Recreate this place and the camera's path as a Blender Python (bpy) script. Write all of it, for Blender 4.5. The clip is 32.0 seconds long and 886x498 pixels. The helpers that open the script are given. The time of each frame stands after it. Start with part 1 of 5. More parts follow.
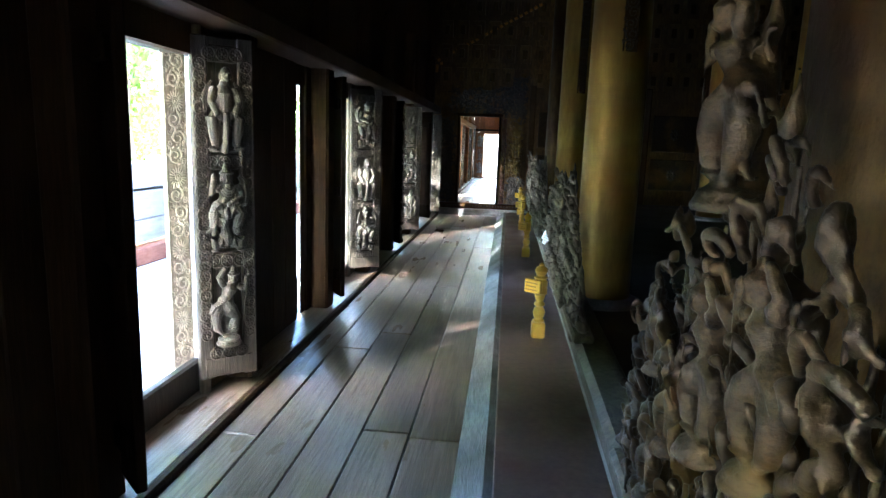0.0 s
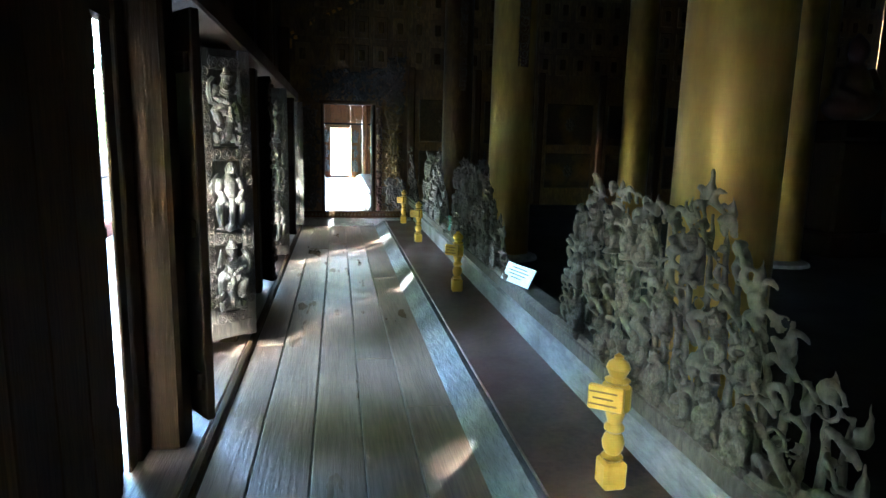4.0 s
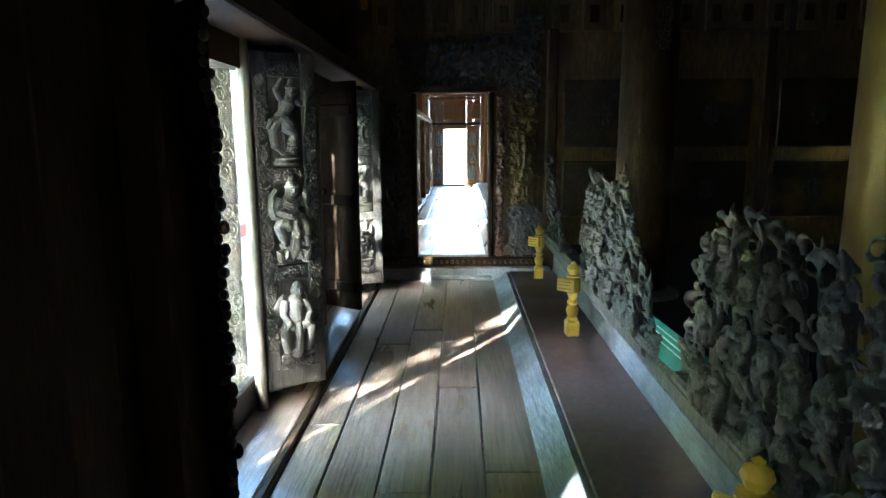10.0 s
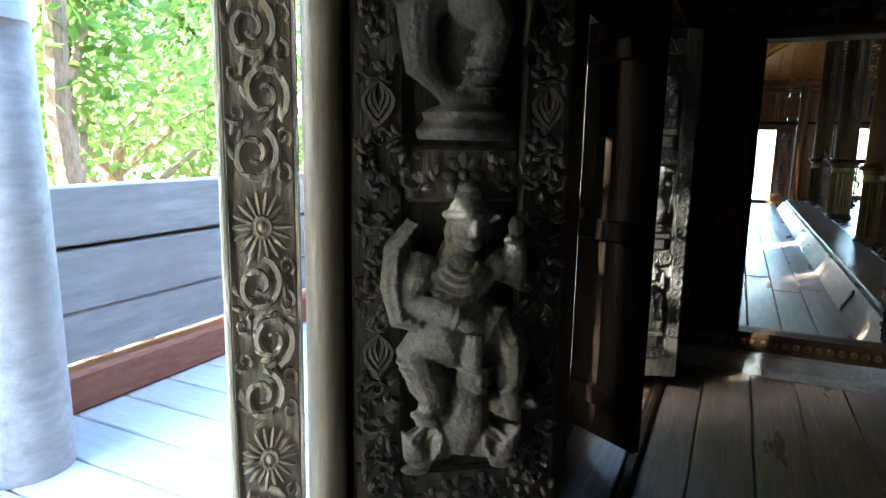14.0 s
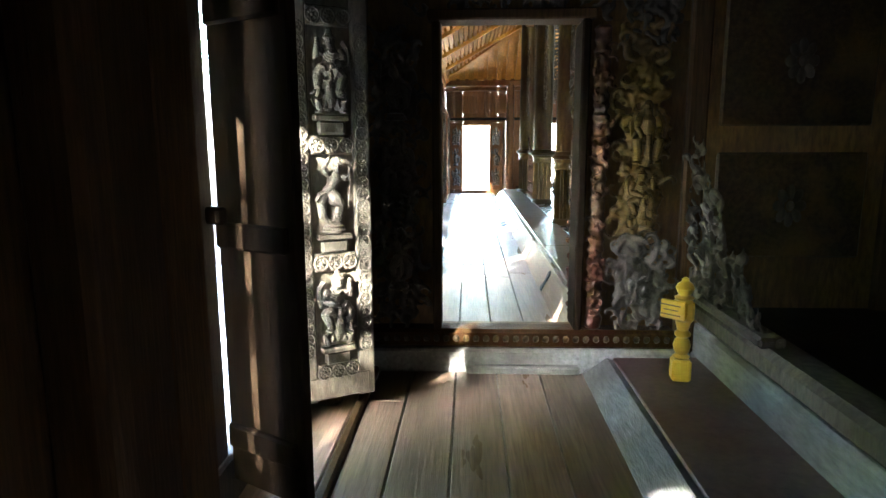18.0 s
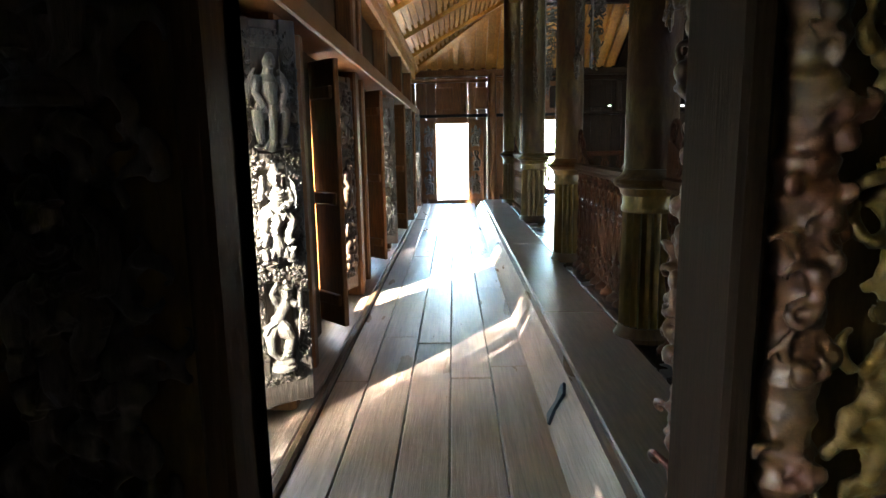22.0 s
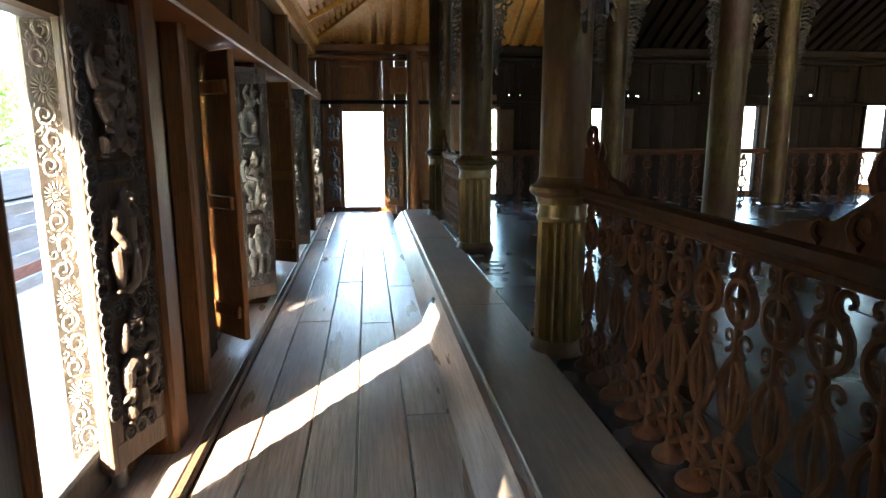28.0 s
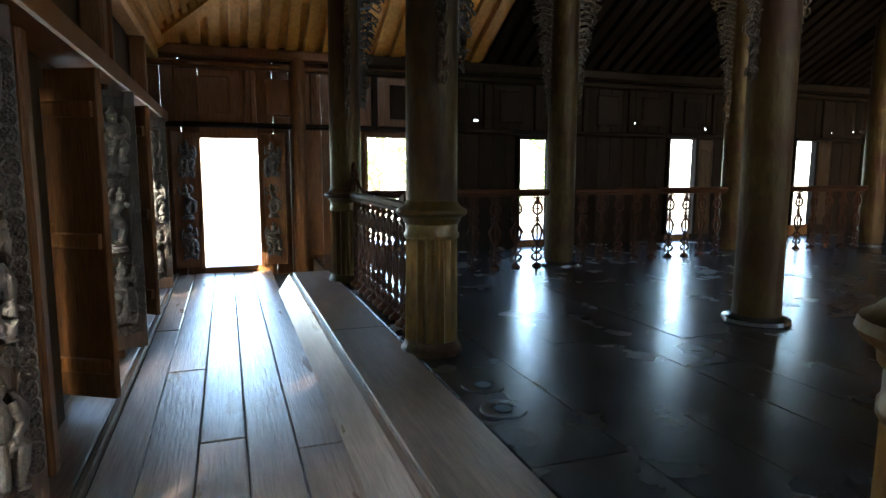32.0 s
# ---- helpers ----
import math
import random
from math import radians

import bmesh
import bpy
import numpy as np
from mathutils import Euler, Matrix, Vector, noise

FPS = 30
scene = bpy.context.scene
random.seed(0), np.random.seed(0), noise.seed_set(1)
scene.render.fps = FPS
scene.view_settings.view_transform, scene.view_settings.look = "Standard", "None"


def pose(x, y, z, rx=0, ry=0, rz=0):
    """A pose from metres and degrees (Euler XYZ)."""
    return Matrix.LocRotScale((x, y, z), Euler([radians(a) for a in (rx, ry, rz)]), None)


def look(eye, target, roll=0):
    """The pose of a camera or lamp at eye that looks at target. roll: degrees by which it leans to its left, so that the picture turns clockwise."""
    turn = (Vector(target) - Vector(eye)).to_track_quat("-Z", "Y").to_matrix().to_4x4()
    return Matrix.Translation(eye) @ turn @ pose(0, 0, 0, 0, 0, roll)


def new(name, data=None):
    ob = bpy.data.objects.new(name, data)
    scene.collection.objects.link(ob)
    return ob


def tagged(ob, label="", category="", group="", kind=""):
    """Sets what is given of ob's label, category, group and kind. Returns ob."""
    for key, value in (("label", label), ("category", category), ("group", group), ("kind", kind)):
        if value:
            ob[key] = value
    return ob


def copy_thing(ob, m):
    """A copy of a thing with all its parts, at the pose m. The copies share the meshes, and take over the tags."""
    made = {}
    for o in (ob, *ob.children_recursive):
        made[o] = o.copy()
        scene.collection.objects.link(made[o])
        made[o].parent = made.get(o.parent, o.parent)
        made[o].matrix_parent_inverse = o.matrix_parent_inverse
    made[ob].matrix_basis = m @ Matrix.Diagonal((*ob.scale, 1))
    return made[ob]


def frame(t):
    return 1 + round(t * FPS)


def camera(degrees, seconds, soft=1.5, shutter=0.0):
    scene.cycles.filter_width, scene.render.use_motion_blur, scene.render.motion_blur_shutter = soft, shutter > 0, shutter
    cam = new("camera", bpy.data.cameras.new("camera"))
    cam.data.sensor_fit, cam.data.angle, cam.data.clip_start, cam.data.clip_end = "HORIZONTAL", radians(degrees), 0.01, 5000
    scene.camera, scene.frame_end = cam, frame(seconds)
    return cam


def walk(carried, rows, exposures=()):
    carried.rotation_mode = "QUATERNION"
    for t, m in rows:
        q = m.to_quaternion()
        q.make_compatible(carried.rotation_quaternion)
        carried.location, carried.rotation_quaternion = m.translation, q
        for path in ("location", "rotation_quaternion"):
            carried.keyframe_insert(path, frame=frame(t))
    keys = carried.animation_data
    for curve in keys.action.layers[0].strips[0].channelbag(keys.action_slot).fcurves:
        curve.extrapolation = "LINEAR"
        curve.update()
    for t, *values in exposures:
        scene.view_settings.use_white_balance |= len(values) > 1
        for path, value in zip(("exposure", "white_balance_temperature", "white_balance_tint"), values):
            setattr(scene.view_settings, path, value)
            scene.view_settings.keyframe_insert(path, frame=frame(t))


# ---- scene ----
cam = camera(71.3, 32.0)
PATH = [
    (0, (0.012, -0.298, 1.516), (-0.182, 1.663, 1.173), 2.1),
    (0.5, (-0.191, -0.069, 1.52), (-0.26, 1.902, 1.193), 1.6),
    (1, (-0.461, 0.128, 1.503), (-0.377, 2.104, 1.207), 1.8),
    (1.5, (-0.641, 0.309, 1.492), (-0.444, 2.276, 1.186), 1.8),
    (2, (-0.706, 0.634, 1.476), (-0.463, 2.592, 1.147), 2.1),
    (2.5, (-0.758, 0.98, 1.474), (-0.492, 2.932, 1.134), 2.1),
    (3, (-0.85, 1.368, 1.481), (-0.485, 3.303, 1.132), 2.1),
    (3.5, (-0.83, 1.687, 1.467), (-0.511, 3.632, 1.131), 1.6),
    (5.5, (-0.717, 3.144, 1.519), (-0.281, 5.059, 1.141), 0.5),
    (6, (-0.744, 3.507, 1.507), (-0.307, 5.426, 1.15), 1.2),
    (6.5, (-0.794, 3.838, 1.526), (-0.256, 5.733, 1.177), 1.0),
    (7, (-0.71, 4.163, 1.518), (0.081, 5.971, 1.19), 1.1),
    (7.5, (-0.693, 4.405, 1.521), (0.158, 6.175, 1.141), 0.7),
    (8, (-0.736, 4.727, 1.515), (0.043, 6.527, 1.128), -0.0),
    (8.5, (-0.656, 4.942, 1.51), (-0.08, 6.819, 1.13), -0.4),
    (9, (-0.492, 5.178, 1.553), (-0.272, 7.128, 1.168), -0.0),
    (9.5, (-0.488, 5.5, 1.531), (-0.408, 7.468, 1.186), 0.1),
    (10, (-0.547, 5.915, 1.553), (-0.598, 7.884, 1.204), -0.3),
    (10.5, (-0.513, 6.326, 1.564), (-0.781, 8.284, 1.258), -1.0),
    (11, (-0.592, 6.715, 1.547), (-0.93, 8.669, 1.283), -0.0),
    (11.5, (-0.702, 7.072, 1.545), (-1.073, 9.017, 1.261), -0.2),
    (12, (-0.731, 7.496, 1.515), (-1.248, 9.398, 1.18), 0.3),
    (12.5, (-0.809, 7.796, 1.507), (-1.463, 9.656, 1.174), 0.2),
    (13, (-0.961, 8.073, 1.481), (-1.667, 9.912, 1.139), 1.1),
    (13.5, (-1.042, 8.296, 1.425), (-1.833, 10.103, 1.093), 1.6),
    (15.5, (-1.236, 8.721, 1.391), (-2.118, 10.475, 1.004), -0.0),
    (16, (-1.101, 8.719, 1.314), (-1.927, 10.498, 0.924), -0.3),
    (16.5, (-1.003, 8.64, 1.37), (-1.723, 10.462, 0.966), -0.4),
    (17, (-0.897, 8.775, 1.324), (-1.31, 10.693, 0.933), -0.3),
    (17.5, (-0.827, 8.843, 1.343), (-1.017, 10.797, 0.962), -0.3),
    (18, (-0.843, 9.11, 1.36), (-0.928, 11.08, 1.027), -0.2),
    (18.5, (-0.854, 9.378, 1.388), (-0.85, 11.35, 1.055), 0.4),
    (19, (-0.824, 9.735, 1.376), (-0.835, 11.711, 1.068), 0.2),
    (19.5, (-0.788, 10.043, 1.421), (-0.825, 12.017, 1.105), 0.8),
    (20, (-0.776, 10.433, 1.447), (-0.768, 12.404, 1.105), -0.1),
    (20.5, (-0.7, 10.769, 1.43), (-0.728, 12.743, 1.106), -1.3),
    (21, (-0.611, 11.078, 1.459), (-0.693, 13.043, 1.094), -1.2),
    (21.5, (-0.641, 11.463, 1.429), (-0.693, 13.429, 1.064), -0.3),
    (22, (-0.641, 11.797, 1.434), (-0.679, 13.768, 1.096), -1.0),
    (22.5, (-0.584, 12.085, 1.45), (-0.694, 14.054, 1.115), -0.3),
    (23, (-0.6, 12.351, 1.431), (-0.719, 14.317, 1.086), -0.1),
    (23.5, (-0.651, 12.559, 1.451), (-0.663, 14.528, 1.102), -0.4),
    (24, (-0.647, 12.713, 1.435), (-0.647, 14.683, 1.088), -0.3),
    (24.5, (-0.595, 12.905, 1.466), (-0.618, 14.874, 1.116), 0.3),
    (25, (-0.569, 13.075, 1.484), (-0.56, 15.048, 1.154), -0.1),
    (25.5, (-0.572, 13.41, 1.454), (-0.507, 15.384, 1.135), 0.4),
    (27.5, (-0.508, 14.307, 1.518), (-0.317, 16.267, 1.17), 0.6),
    (28, (-0.593, 14.699, 1.513), (-0.358, 16.65, 1.14), -0.1),
    (28.5, (-0.608, 14.993, 1.486), (-0.39, 16.952, 1.146), -0.2),
    (29, (-0.588, 15.37, 1.509), (-0.431, 17.337, 1.183), -0.8),
    (29.5, (-0.641, 15.738, 1.492), (-0.397, 17.702, 1.201), 0.4),
    (30, (-0.681, 16.069, 1.499), (-0.397, 18.029, 1.217), -0.3),
    (30.5, (-0.697, 16.483, 1.511), (-0.405, 18.443, 1.235), 0.4),
    (31, (-0.732, 16.856, 1.482), (-0.281, 18.784, 1.204), 1.3),
    (31.5, (-0.766, 17.214, 1.474), (-0.199, 19.112, 1.196), 0.2),
    (32, (-0.728, 17.509, 1.474), (-0.073, 19.382, 1.216), 0.2),
]
EXPOSURE = [(0, 6.5, 5350, 7), (1, 6.72, 5200, 4), (3, 6.75, 5100, 2), (6, 6.5, 5200, 0), (8, 6.85, 4950, -3), (9, 7.0, 4850, -4), (10.5, 5.85, 5150, -1), (12, 4.3, 5200, 0), (13, 4.4, 5200, 2), (15.5, 5.6, 5600, 3), (17, 6.5, 5850, 5), (18.5, 6.3, 6050, 6), (20, 5.8, 6000, 5), (22, 5.75, 5850, 5), (23, 5.2, 5900, 6), (24, 4.95, 5950, 7), (28, 5.32, 5900, 5), (30, 5.2, 6150, 8), (32, 4.8, 5950, 7)]
walk(cam, [(t, look(eye, target, roll)) for t, eye, target, roll in PATH], EXPOSURE)

# ---------------------------------------------------------------- light
SUN_TRAVEL = Vector((0.546, 0.838, -0.466)).normalized()
world = bpy.data.worlds.new("world")
scene.world = world
world.use_nodes = True
wn = world.node_tree.nodes
wn.clear()
sky = wn.new("ShaderNodeTexSky")
sky.sky_type = "NISHITA"
sky.sun_disc = False
sky.sun_elevation = radians(25)
sky.sun_rotation = math.atan2(-SUN_TRAVEL.x, -SUN_TRAVEL.y)
sky.air_density, sky.dust_density, sky.ozone_density = 1.0, 1.5, 1.0
bg = wn.new("ShaderNodeBackground")
bg.inputs["Strength"].default_value = 0.15
wo = wn.new("ShaderNodeOutputWorld")
world.node_tree.links.new(sky.outputs[0], bg.inputs[0])
world.node_tree.links.new(bg.outputs[0], wo.inputs[0])
sun_data = bpy.data.lights.new("sun", "SUN")
sun_data.energy, sun_data.angle, sun_data.color = 4.6, radians(0.6), (1.0, 0.93, 0.82)
sun = new("sun", sun_data)
sun.matrix_world = look((-20, -20, 20), Vector((-20, -20, 20)) + SUN_TRAVEL)


# ---------------------------------------------------------------- mesh building
class Geo:
    """Gathers vertices and faces of one mesh."""

    def __init__(self):
        self.v, self.f = [], []

    def box(self, c, s, ch=0.0, m=None):
        """Box with centre c, size s and chamfered edges."""
        x, y, z = s[0] / 2, s[1] / 2, s[2] / 2
        base = len(self.v)
        ch = min(ch, x * 0.8, y * 0.8, z * 0.8)
        pts, faces = [], []
        if ch <= 0:
            for i in range(8):
                pts.append((x * (1 if i & 1 else -1), y * (1 if i & 2 else -1), z * (1 if i & 4 else -1)))
            faces = [(0, 2, 3, 1), (4, 5, 7, 6), (0, 1, 5, 4), (2, 6, 7, 3), (0, 4, 6, 2), (1, 3, 7, 5)]
        else:
            d = (x, y, z)
            idx = {}
            for i in range(8):
                sg = (1 if i & 1 else -1, 1 if i & 2 else -1, 1 if i & 4 else -1)
                for a in range(3):
                    p = [sg[k] * (d[k] - (0 if k == a else ch)) for k in range(3)]
                    idx[(i, a)] = len(pts)
                    pts.append(tuple(p))
            for a in range(3):
                b, c2 = (a + 1) % 3, (a + 2) % 3
                for sgn in (0, 1):
                    ids = []
                    for (u, w) in ((0, 0), (1, 0), (1, 1), (0, 1)):
                        i = (sgn << a) | (u << b) | (w << c2)
                        ids.append(idx[(i, a)])
                    faces.append(tuple(ids if sgn else ids[::-1]))
            for a in range(3):
                b, c2 = (a + 1) % 3, (a + 2) % 3
                for u in (0, 1):
                    for w in (0, 1):
                        i0 = (u << b) | (w << c2)
                        i1 = i0 | (1 << a)
                        q = (idx[(i0, b)], idx[(i1, b)], idx[(i1, c2)], idx[(i0, c2)])
                        faces.append(q if (u ^ w) else q[::-1])
            for i in range(8):
                t = (idx[(i, 0)], idx[(i, 1)], idx[(i, 2)])
                par = (i & 1) + ((i >> 1) & 1) + ((i >> 2) & 1)
                faces.append(t if par % 2 else t[::-1])
        o = Vector(c)
        for p in pts:
            q = (m @ Vector(p)) if m else Vector(p)
            self.v.append(tuple(q + o))
        self.f += [tuple(base + k for k in f) for f in faces]
        return self

    def lathe(self, c, profile, n=20, m=None, flute=0, depth=0.0):
        """Turned shape: profile of (radius, height); flute: number of grooves."""
        base = len(self.v)
        o = Vector(c)
        for r, h in profile:
            for k in range(n):
                a = 2 * math.pi * k / n
                rr = r
                if flute:
                    rr = r - depth * (0.5 - 0.5 * math.cos(a * flute)) ** 0.6
                p = Vector((rr * math.cos(a), rr * math.sin(a), h))
                self.v.append(tuple((m @ p if m else p) + o))
        for j in range(len(profile) - 1):
            for k in range(n):
                k2 = (k + 1) % n
                self.f.append((base + j * n + k, base + j * n + k2, base + (j + 1) * n + k2, base + (j + 1) * n + k))
        self.f.append(tuple(base + k for k in reversed(range(n))))
        top = base + (len(profile) - 1) * n
        self.f.append(tuple(top + k for k in range(n)))
        return self

    def ball(self, c, s, m=None, nu=10, nv=6):
        prof = []
        base = len(self.v)
        o = Vector(c)
        for j in range(nv + 1):
            a = math.pi * (j / nv) - math.pi / 2
            for k in range(nu):
                b = 2 * math.pi * k / nu
                p = Vector((math.cos(a) * math.cos(b) * s[0], math.cos(a) * math.sin(b) * s[1], math.sin(a) * s[2]))
                self.v.append(tuple((m @ p if m else p) + o))
        for j in range(nv):
            for k in range(nu):
                k2 = (k + 1) % nu
                self.f.append((base + j * nu + k, base + j * nu + k2, base + (j + 1) * nu + k2, base + (j + 1) * nu + k))
        return self

    def tube(self, pts, radii, n=6, flat=1.0):
        """Tube along points; flat squeezes it across x."""
        base = len(self.v)
        pts = [Vector(p) for p in pts]
        for i, p in enumerate(pts):
            d = (pts[min(i + 1, len(pts) - 1)] - pts[max(i - 1, 0)])
            d = d.normalized() if d.length > 1e-9 else Vector((0, 0, 1))
            ref = Vector((1, 0, 0)) if abs(d.x) < 0.9 else Vector((0, 1, 0))
            u = (ref - d * ref.dot(d)).normalized()
            w = d.cross(u)
            r = radii[i] if isinstance(radii, (list, tuple)) else radii
            for k in range(n):
                a = 2 * math.pi * k / n
                self.v.append(tuple(p + u * (r * flat * math.cos(a)) + w * (r * math.sin(a))))
        for i in range(len(pts) - 1):
            for k in range(n):
                k2 = (k + 1) % n
                self.f.append((base + i * n + k, base + i * n + k2, base + (i + 1) * n + k2, base + (i + 1) * n + k))
        self.f.append(tuple(base + k for k in reversed(range(n))))
        e = base + (len(pts) - 1) * n
        self.f.append(tuple(e + k for k in range(n)))
        return self

    def prism(self, outline, a, b, axis=0):
        """Extrudes an outline (two coordinates) between a and b along an axis."""
        base = len(self.v)
        n = len(outline)
        for h in (a, b):
            for p, q in outline:
                t = [0, 0, 0]
                t[axis] = h
                t[(axis + 1) % 3], t[(axis + 2) % 3] = p, q
                self.v.append(tuple(t))
        for k in range(n):
            k2 = (k + 1) % n
            self.f.append((base + k, base + k2, base + n + k2, base + n + k))
        self.f.append(tuple(base + k for k in reversed(range(n))))
        self.f.append(tuple(base + n + k for k in range(n)))
        return self

    def join(self, other, m=None):
        base = len(self.v)
        self.v += [tuple(m @ Vector(p)) if m else p for p in other.v]
        self.f += [tuple(base + k for k in f) for f in other.f]
        return self

    def mesh(self, name, mat, smooth=False):
        me = bpy.data.meshes.new(name)
        me.from_pydata(self.v, [], self.f)
        me.materials.append(mat)
        bm = bmesh.new()
        bm.from_mesh(me)
        bmesh.ops.recalc_face_normals(bm, faces=bm.faces)
        bm.to_mesh(me)
        bm.free()
        if smooth:
            me.shade_smooth()
            me.set_sharp_from_angle(angle=radians(42))
        return me


def part(name, geo, mat, parent=None, label="", smooth=False, at=(0, 0, 0)):
    """Links a mesh as one object under a thing or part."""
    me = geo if isinstance(geo, bpy.types.Mesh) else geo.mesh(name, mat, smooth)
    ob = new(name, me)
    ob.location = at
    if parent:
        ob.parent = parent
    if label:
        ob["label"] = label
    return ob


def thing(name, label, category, group="", at=(0, 0, 0), kind=""):
    """An empty at a thing's base."""
    ob = new(name)
    ob.empty_display_size = 0.05
    ob.location = at
    return tagged(ob, label, category, group, kind)


def R(x=0, y=0, z=0):
    return Euler((radians(x), radians(y), radians(z))).to_matrix()


# ---------------------------------------------------------------- materials
def material(name, base, tint, rough=0.6, grain=(18, 1.6, 18), bump=0.25, metal=0.0, wear=None, wear_amount=0.45, spec=0.4, vary=0.25, rough_var=0.15, fine=4.0, streak=None):
    """Weathered surface: two scales of noise, worn patches, fine relief."""
    mat = bpy.data.materials.new(name)
    mat.use_nodes = True
    nt = mat.node_tree
    n, l = nt.nodes, nt.links
    bs = n["Principled BSDF"]
    tc = n.new("ShaderNodeTexCoord")
    oi = n.new("ShaderNodeObjectInfo")
    add = n.new("ShaderNodeVectorMath")
    add.operation = "ADD"
    mul = n.new("ShaderNodeVectorMath")
    mul.operation = "SCALE"
    mul.inputs[0].default_value = (7.3, 3.1, 5.7)
    l.new(oi.outputs["Random"], mul.inputs["Scale"])
    l.new(tc.outputs["Object"], add.inputs[0])
    l.new(mul.outputs[0], add.inputs[1])
    mp = n.new("ShaderNodeMapping")
    mp.inputs["Scale"].default_value = grain
    l.new(add.outputs[0], mp.inputs[0])
    g = n.new("ShaderNodeTexNoise")
    g.inputs["Scale"].default_value = fine
    g.inputs["Detail"].default_value = 6
    g.inputs["Roughness"].default_value = 0.65
    l.new(mp.outputs[0], g.inputs["Vector"])
    big = n.new("ShaderNodeTexNoise")
    big.inputs["Scale"].default_value = 2.3
    big.inputs["Detail"].default_value = 4
    if streak:
        mp2 = n.new("ShaderNodeMapping")
        mp2.inputs["Scale"].default_value = streak
        l.new(add.outputs[0], mp2.inputs[0])
        l.new(mp2.outputs[0], big.inputs["Vector"])
    else:
        l.new(add.outputs[0], big.inputs["Vector"])
    r1 = n.new("ShaderNodeValToRGB")
    r1.color_ramp.elements[0].position, r1.color_ramp.elements[1].position = 0.3, 0.72
    r1.color_ramp.elements[0].color = (*base, 1)
    r1.color_ramp.elements[1].color = (*tint, 1)
    l.new(g.outputs[0], r1.inputs[0])
    last = r1.outputs[0]
    if wear:
        r2 = n.new("ShaderNodeValToRGB")
        r2.color_ramp.elements[0].position = 1 - wear_amount - 0.17
        r2.color_ramp.elements[1].position = 1 - wear_amount + 0.2
        l.new(big.outputs[0], r2.inputs[0])
        mx = n.new("ShaderNodeMixRGB")
        mx.inputs[2].default_value = (*wear, 1)
        l.new(r2.outputs[0], mx.inputs[0])
        l.new(last, mx.inputs[1])
        last = mx.outputs[0]
    hsv = n.new("ShaderNodeHueSaturation")
    mr = n.new("ShaderNodeMapRange")
    mr.inputs["To Min"].default_value, mr.inputs["To Max"].default_value = 1 - vary, 1 + vary
    l.new(oi.outputs["Random"], mr.inputs["Value"])
    l.new(mr.outputs[0], hsv.inputs["Value"])
    l.new(last, hsv.inputs["Color"])
    l.new(hsv.outputs[0], bs.inputs["Base Color"])
    mr2 = n.new("ShaderNodeMapRange")
    mr2.inputs["To Min"].default_value, mr2.inputs["To Max"].default_value = rough - rough_var, rough + rough_var
    l.new(big.outputs[0], mr2.inputs["Value"])
    l.new(mr2.outputs[0], bs.inputs["Roughness"])
    bs.inputs["Metallic"].default_value = metal
    bs.inputs["Specular IOR Level"].default_value = spec
    bp = n.new("ShaderNodeBump")
    bp.inputs["Strength"].default_value = bump
    bp.inputs["Distance"].default_value = 0.01
    l.new(g.outputs[0], bp.inputs["Height"])
    l.new(bp.outputs[0], bs.inputs["Normal"])
    return mat


M_WALL = material("dark_teak", (0.03, 0.018, 0.009), (0.08, 0.045, 0.021), 0.65, (20, 20, 1.2), 0.3, spec=0.1)
# Teak with shade put into its colour, for parts that stay dark
M_SHADE_TEAK = material("shaded_teak", (0.007, 0.0045, 0.003), (0.02, 0.0115, 0.006), 0.75, (20, 20, 1.2), 0.3, spec=0.05)
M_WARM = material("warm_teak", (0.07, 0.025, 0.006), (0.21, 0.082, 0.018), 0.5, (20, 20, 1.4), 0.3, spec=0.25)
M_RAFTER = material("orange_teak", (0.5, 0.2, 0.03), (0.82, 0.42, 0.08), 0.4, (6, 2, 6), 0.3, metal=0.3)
M_FLOOR = material("worn_floor_teak", (0.15, 0.1, 0.069), (0.37, 0.265, 0.19), 0.29, (16, 0.8, 16), 0.45, wear=(0.115, 0.07, 0.044), wear_amount=0.38, spec=0.6, rough_var=0.05, vary=0.14, streak=(2.6, 0.5, 2.6))
M_PLAT = material("platform_board", (0.065, 0.049, 0.035), (0.15, 0.112, 0.08), 0.32, (14, 1.0, 14), 0.3, spec=0.5, rough_var=0.06)
M_STRIP = material("weathered_kerb", (0.17, 0.17, 0.165), (0.36, 0.355, 0.34), 0.5, (9, 2.5, 9), 1.0, wear=(0.1, 0.09, 0.078), wear_amount=0.46)
M_RUNNER = material("red_brown_runner", (0.11, 0.065, 0.05), (0.19, 0.115, 0.092), 0.45, (8, 8, 8), 0.15, wear=(0.12, 0.03, 0.02), wear_amount=0.3)
M_CARVE = material("grey_carved_wood", (0.065, 0.053, 0.039), (0.185, 0.155, 0.116), 0.62, (10, 10, 4), 0.5, wear=(0.07, 0.054, 0.039), wear_amount=0.35)
M_LEAF = material("dark_carved_door", (0.03, 0.023, 0.017), (0.085, 0.066, 0.048), 0.55, (14, 14, 2), 0.6)
M_DARKLEAF = material("brown_carved_door", (0.03, 0.017, 0.01), (0.09, 0.052, 0.026), 0.55, (14, 14, 2), 0.5)
M_FIG = material("pale_carved_figure", (0.052, 0.043, 0.033), (0.14, 0.118, 0.092), 0.52, (16, 16, 12), 0.6, wear=(0.065, 0.052, 0.039), wear_amount=0.35)
# Paler than the near jambs: light from outside is put into this colour
M_JAMB = material("lit_carved_jamb", (0.19, 0.16, 0.125), (0.38, 0.33, 0.265), 0.65, (14, 14, 3), 0.5)
